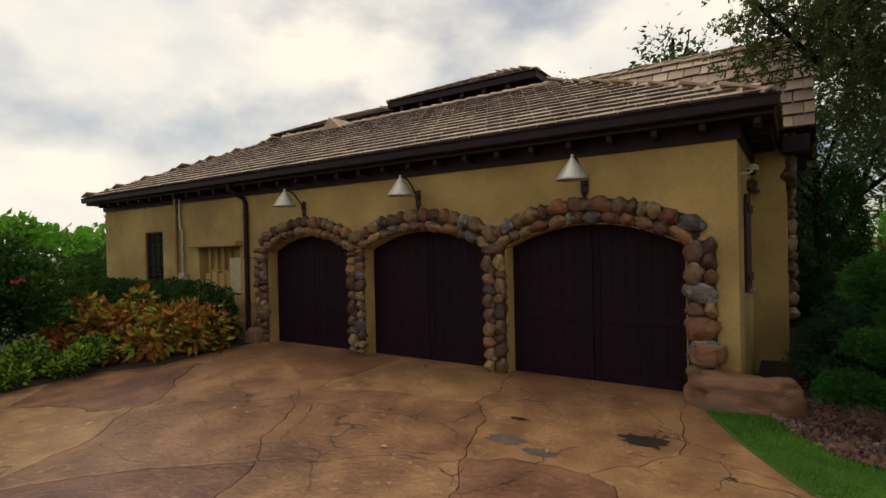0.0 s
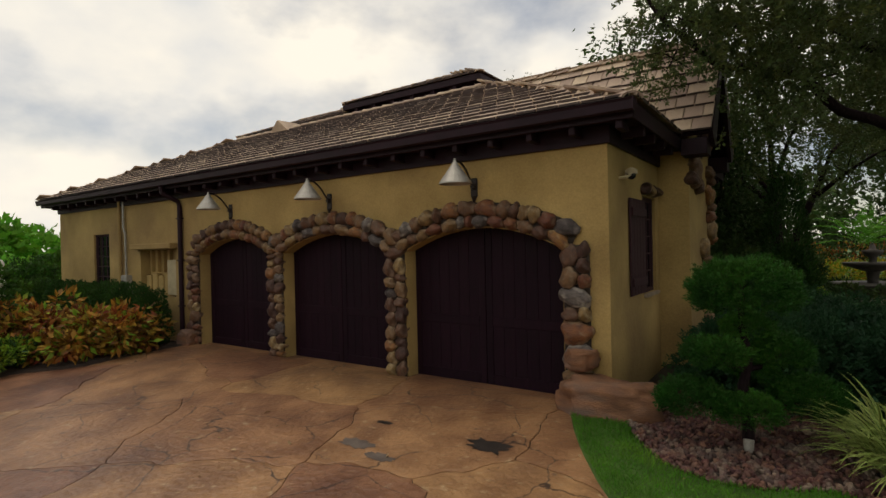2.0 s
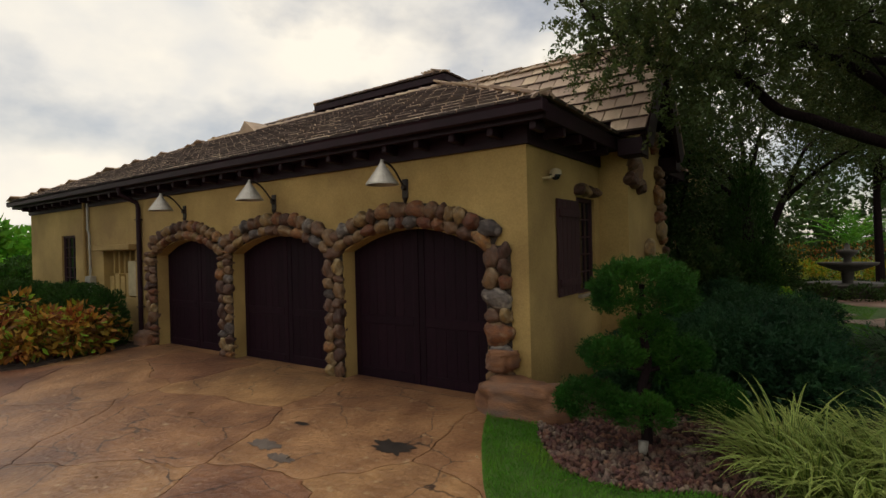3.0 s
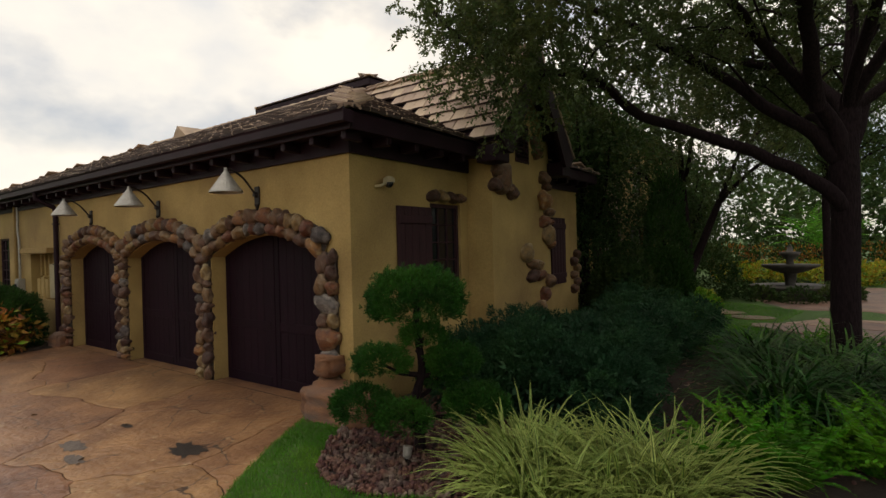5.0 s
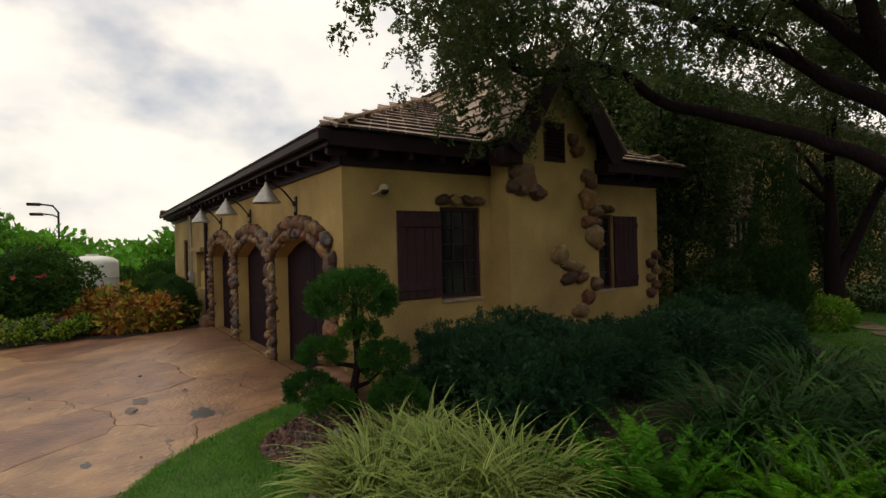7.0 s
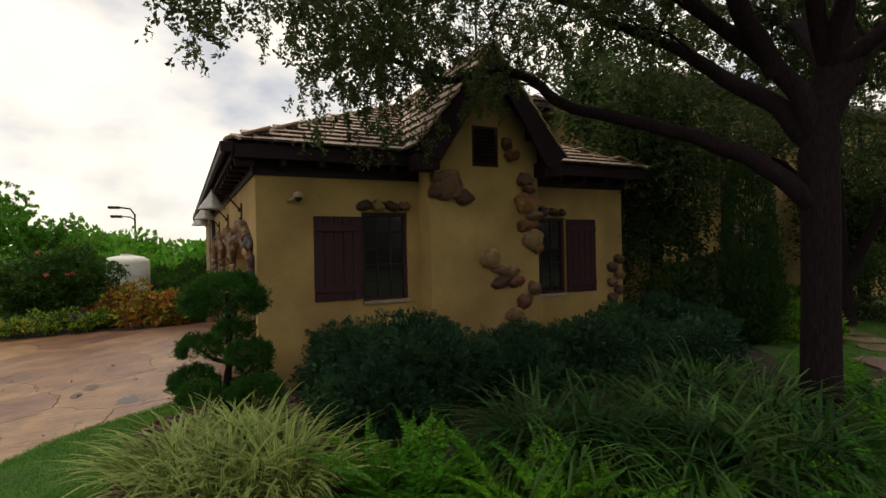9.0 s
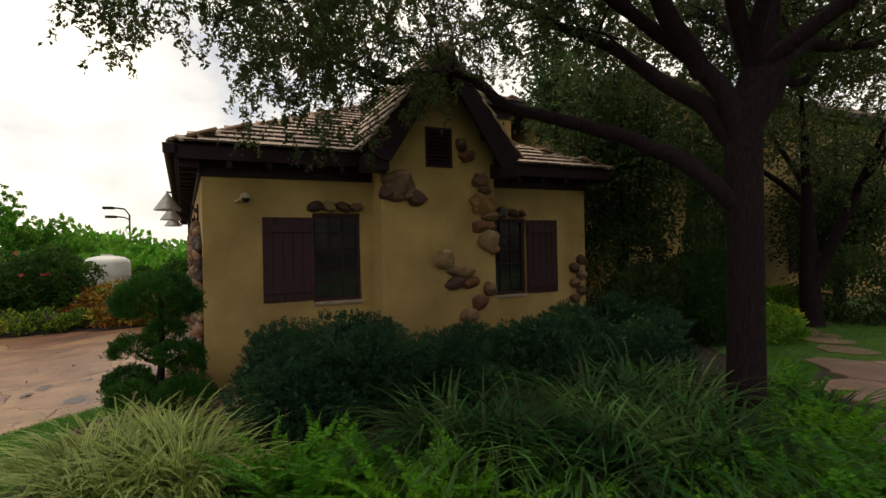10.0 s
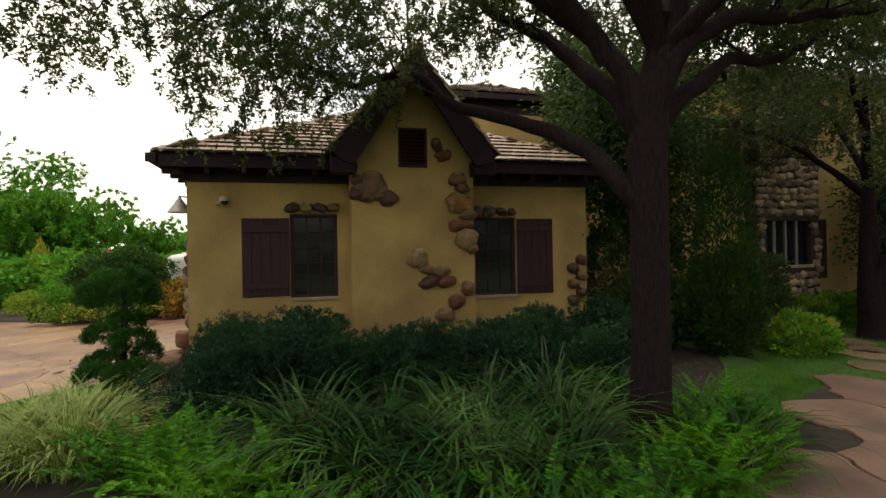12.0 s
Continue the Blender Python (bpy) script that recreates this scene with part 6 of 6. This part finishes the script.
pebbles = []
for s in range(6):
    bm = bmesh.new()
    bmesh.ops.create_icosphere(bm, subdivisions=1, radius=0.5)
    r = random.Random(s)
    for v in bm.verts:
        v.co *= r.uniform(0.75, 1.2)
    pebbles.append(mesh_of("pebble", bm, GRAVEL))
gr = random.Random(3)
bed_poly = [*bed_edge, (-0.5, 17.0), (-0.5, 7.5)]
ms = []
while len(ms) < 5200:
    x, y = gr.uniform(-0.4, 3.2), gr.uniform(6.1, 9.2)
    if inside_poly(x, y, bed_poly) and (y < 8.2 or gr.random() < 0.3):
        s = gr.uniform(0.03, 0.075)
        ms.append(Matrix.Translation((x, y, fall(x, y) + 0.035 + 0.2 * s)) @ pose(0, 0, 0, gr.uniform(0, 360), gr.uniform(0, 360), gr.uniform(0, 360)) @ Matrix.Diagonal((s * 1.3, s, s * 0.7, 1)))
gravel = joined("gravel", [gr.choice(pebbles) for _ in ms], ms, GRAVEL)
tagged(gravel, "reddish lava gravel and bark over the bed", "gravel", kind="stuff")
ms = []
while len(ms) < 2600:
    x, y = gr.uniform(0.0, 4.8), gr.uniform(8.5, 17.6)
    if inside_poly(x, y, bed_poly):
        s = gr.uniform(0.04, 0.08)
        ms.append(Matrix.Translation((x, y, fall(x, y) + 0.035)) @ pose(0, 0, 0, gr.uniform(-20, 20), gr.uniform(-20, 20), gr.uniform(0, 360)) @ Matrix.Diagonal((s * 1.6, s * 0.6, s * 0.25, 1)))
tagged(joined("bark_mulch", [gr.choice(pebbles) for _ in ms], ms, GRAVEL), "brown bark mulch under the shrubs", "mulch", kind="stuff")


def turf(name, poly, box_, n, height):
    pts = []
    while len(pts) < n:
        x, y = R.uniform(box_[0], box_[2]), R.uniform(box_[1], box_[3])
        if inside_poly(x, y, poly):
            pts.append((x, y, fall(x, y) + 0.04))
    base = np.array(pts)
    k = len(base)
    ob = ribbons(name, base, R.uniform(0, 6.283, k), R.uniform(0.7, 1.5, k), height * R.uniform(0.5, 1.2, k), np.full(k, 0.005), R.uniform(0.2, 1.2, k), [GRASS], segs=2)
    return tagged(ob, "short mown green grass blades", "grass", kind="stuff")


lawn_poly = [*lawn_edge, (13, 12), (11, 13), (8, 12.5), *bed_edge[::-1], (-0.6, 7.5)]
turf("grass", lawn_poly, (-1.0, 4.0, 3.4, 7.5), 42000, 0.05)
far_poly = [*bed_edge[-46:], (-3, 20), (-2, 26), (4, 21), (3.4, 17.2), (4.2, 15.7), (5.9, 13.8)]
turf("grass", far_poly, (-1.0, 13.0, 6.5, 24.0), 30000, 0.07)
turf("grass", [(5.3, 13.3), (6.3, 13.1), (6.1, 13.6), (5.6, 14.3), (4.6, 15.3), (3.8, 16.1), (3.4, 17.2), (2.0, 17.6), (2.2, 16.5), (3.4, 15.0), (4.6, 14.2)], (1.8, 13.0, 6.4, 17.7), 18000, 0.07)
DRY = material("dry_leaf", (0.45, 0.33, 0.2), (0.3, 0.2, 0.1), 9, 40, 0.8, 0.1, vary=0.3)
for i in range(34):
    x, y = gr.uniform(-8, 0.6), gr.uniform(2.2, 7.2)
    if i < 5:
        x, y = [(-3.9, 4.45), (-4.6, 5.4), (-2.2, 5.15), (-3.4, 4.9), (-0.6, 6.9)][i]
    s = 0.10 if i < 5 else gr.uniform(0.025, 0.05)
    ob = leaves("fallen_leaf", np.array([(x, y, fall(x, y) + (0.012 if x < 0 else 0.07))]), np.array([(math.cos(i), math.sin(i), 0.1)]), np.array([s]), 0.5, DRY)
    tagged(ob, "dry fallen leaf lying on the paving", "leaf", "fallen leaves")

# ---- driveway slabs ----
drive = patch("driveway", [(-16, -12), (10, -12), (10, 4.3), (3, 4.6), (0.5, 6.6), (-0.7, 7.78), (-10.4, 7.78), (-16, 7.0)], -0.022, MORTAR, "stained stamped-concrete driveway with irregular joints", "driveway", step=1.2)
part("threshold", boxes(*[((a + 0.003, 7.76, -0.1), (b - 0.003, 8.3, 0.045)) for a, b in DOORS], bevel=0), SLAB, drive)
sr = random.Random(8)
seeds = [(-6.58, 3.49), (-9.28, 4.25), (-8.19, 5.45), (-4.44, 5.17), (-7.51, 7.59), (-2.19, 6.16), (-2.67, 7.3), (-1.58, 3.71), (-0.44, 4.66), (-5.04, 1.93), (-8.41, 2.45), (-0.03, 6.48)]
for i in range(4000):
    p = (sr.uniform(-13, 9), sr.uniform(-6, 7.9))
    if all((p[0] - q[0]) ** 2 + (p[1] - q[1]) ** 2 > 3.6 for q in seeds):
        seeds.append(p)


def wobble(x, y):
    a, b = Vector((x * 0.9, y * 0.9, 3.0)), Vector((x * 3.1, y * 3.1, 8.0))
    c = Vector((x * 11, y * 11, 5.0))
    x, y = x + 0.022 * noise.noise(c), y + 0.022 * noise.noise(c + Vector((7, 0, 0)))
    return (x + 0.2 * noise.noise(a) + 0.1 * noise.noise(b), y + 0.2 * noise.noise(a + Vector((20, 0, 0))) + 0.1 * noise.noise(b + Vector((20, 0, 0))))


def cut(poly, px, py, nx, ny):
    """The part of a polygon on the near side of a line."""
    out = []
    for (x0, y0), (x1, y1) in zip(poly, poly[1:] + poly[:1]):
        d0, d1 = (x0 - px) * nx + (y0 - py) * ny, (x1 - px) * nx + (y1 - py) * ny
        if d0 <= 0:
            out.append((x0, y0))
        if (d0 < 0 < d1) or (d1 < 0 < d0):
            t = d0 / (d0 - d1)
            out.append((x0 + (x1 - x0) * t, y0 + (y1 - y0) * t))
    return out


def paving(centres, bounds, parent, mat, lift, name, joint=0.012, keep=None):
    for cx, cy in centres:
        poly = list(bounds)
        for qx, qy in centres:
            if (qx, qy) != (cx, cy) and (qx - cx) ** 2 + (qy - cy) ** 2 < 30:
                poly = cut(poly, (cx + qx) / 2, (cy + qy) / 2, qx - cx, qy - cy)
                if len(poly) < 3:
                    break
        if len(poly) < 3 or (keep and not keep(cx, cy)):
            continue
        ring = []
        for (x0, y0), (x1, y1) in zip(poly, poly[1:] + poly[:1]):
            n = max(1, int(math.hypot(x1 - x0, y1 - y0) / 0.1))
            ring += [(x0 + (x1 - x0) * i / n, y0 + (y1 - y0) * i / n) for i in range(n)]
        ring = [wobble(x, y) if y < 7.7 or y > 8 else (x, min(y, 7.755)) for x, y in ring]
        mx, my = sum(p[0] for p in ring) / len(ring), sum(p[1] for p in ring) / len(ring)
        bm = bmesh.new()
        mid = bm.verts.new((mx, my, fall(mx, my) + lift))
        rows = []
        for gap, dz in ((0.05, 0.0), (joint, -0.004), (joint * 0.6, -0.03)):
            row = []
            for x, y in ring:
                d = math.hypot(x - mx, y - my)
                k = max(0.2, 1 - gap / d)
                row.append(bm.verts.new((mx + (x - mx) * k, my + (y - my) * k, fall(x, y) + lift + dz)))
            rows.append(row)
        m = len(ring)
        for i in range(m):
            j = (i + 1) % m
            bm.faces.new((mid, rows[0][i], rows[0][j]))
            for a, b in zip(rows, rows[1:]):
                bm.faces.new((a[i], b[i], b[j], a[j]))
        bmesh.ops.recalc_face_normals(bm, faces=bm.faces[:])
        ob = part(name, bm, mat, parent)


paving(seeds, [(-13.2, -6), (9, -6), (9, 7.755), (-13.2, 7.755)], drive, SLAB, 0.0, "slab", joint=0.008)
court_ob = bpy.data.objects["flagstone_court"]
cs = []
for i in range(800):
    p = (sr.uniform(3.2, 12), sr.uniform(12.3, 19.4))
    if all((p[0] - q[0]) ** 2 + (p[1] - q[1]) ** 2 > 0.9 for q in cs):
        cs.append(p)
paving(cs, [(3, 12), (12.2, 12), (12.2, 19.6), (3, 19.6)], court_ob, PINKISH, 0.078, "flagstone", joint=0.024, keep=lambda x, y: inside_poly(x, y, court))

OIL = material("oil_stain", (0.02, 0.017, 0.016), (0.035, 0.028, 0.025), 6, 40, 0.35, 0.1)
WORN = material("worn_concrete", (0.13, 0.1, 0.082), (0.08, 0.058, 0.048), 7, 40, 0.6, 0.3)


def stain(x, y, r, mat, label, seed, squash=0.6):
    bm = bmesh.new()
    n = 40
    vs = []
    for i in range(n):
        a = i * 2 * math.pi / n
        q = r * (0.75 + 0.35 * noise.noise(Vector((math.cos(a) * 2, math.sin(a) * 2, seed))) + 0.3 * noise.noise(Vector((math.cos(a) * 6, math.sin(a) * 6, seed))))
        px, py = x + q * math.cos(a), y + squash * q * math.sin(a)
        vs.append(bm.verts.new((px, py, fall(px, py) + 0.004)))
    c = bm.verts.new((x, y, fall(x, y) + 0.004))
    for i in range(n):
        bm.faces.new((c, vs[i], vs[(i + 1) % n]))
    tagged(part("stain", bm, mat), label, "stain", kind="structure")


stain(-1.4, 5.95, 0.33, OIL, "black oil stain on the driveway", 1.0)
stain(-2.75, 5.3, 0.3, WORN, "grey worn patch on the driveway", 2.0, 0.45)
stain(-2.3, 5.15, 0.26, WORN, "grey worn patch on the driveway", 3.0, 0.4)
stain(-2.9, 5.95, 0.16, OIL, "small dark oil stain on the driveway", 4.0, 0.4)
stain(-0.35, 4.6, 0.14, OIL, "small dark oil stain on the driveway", 6.0, 0.5)
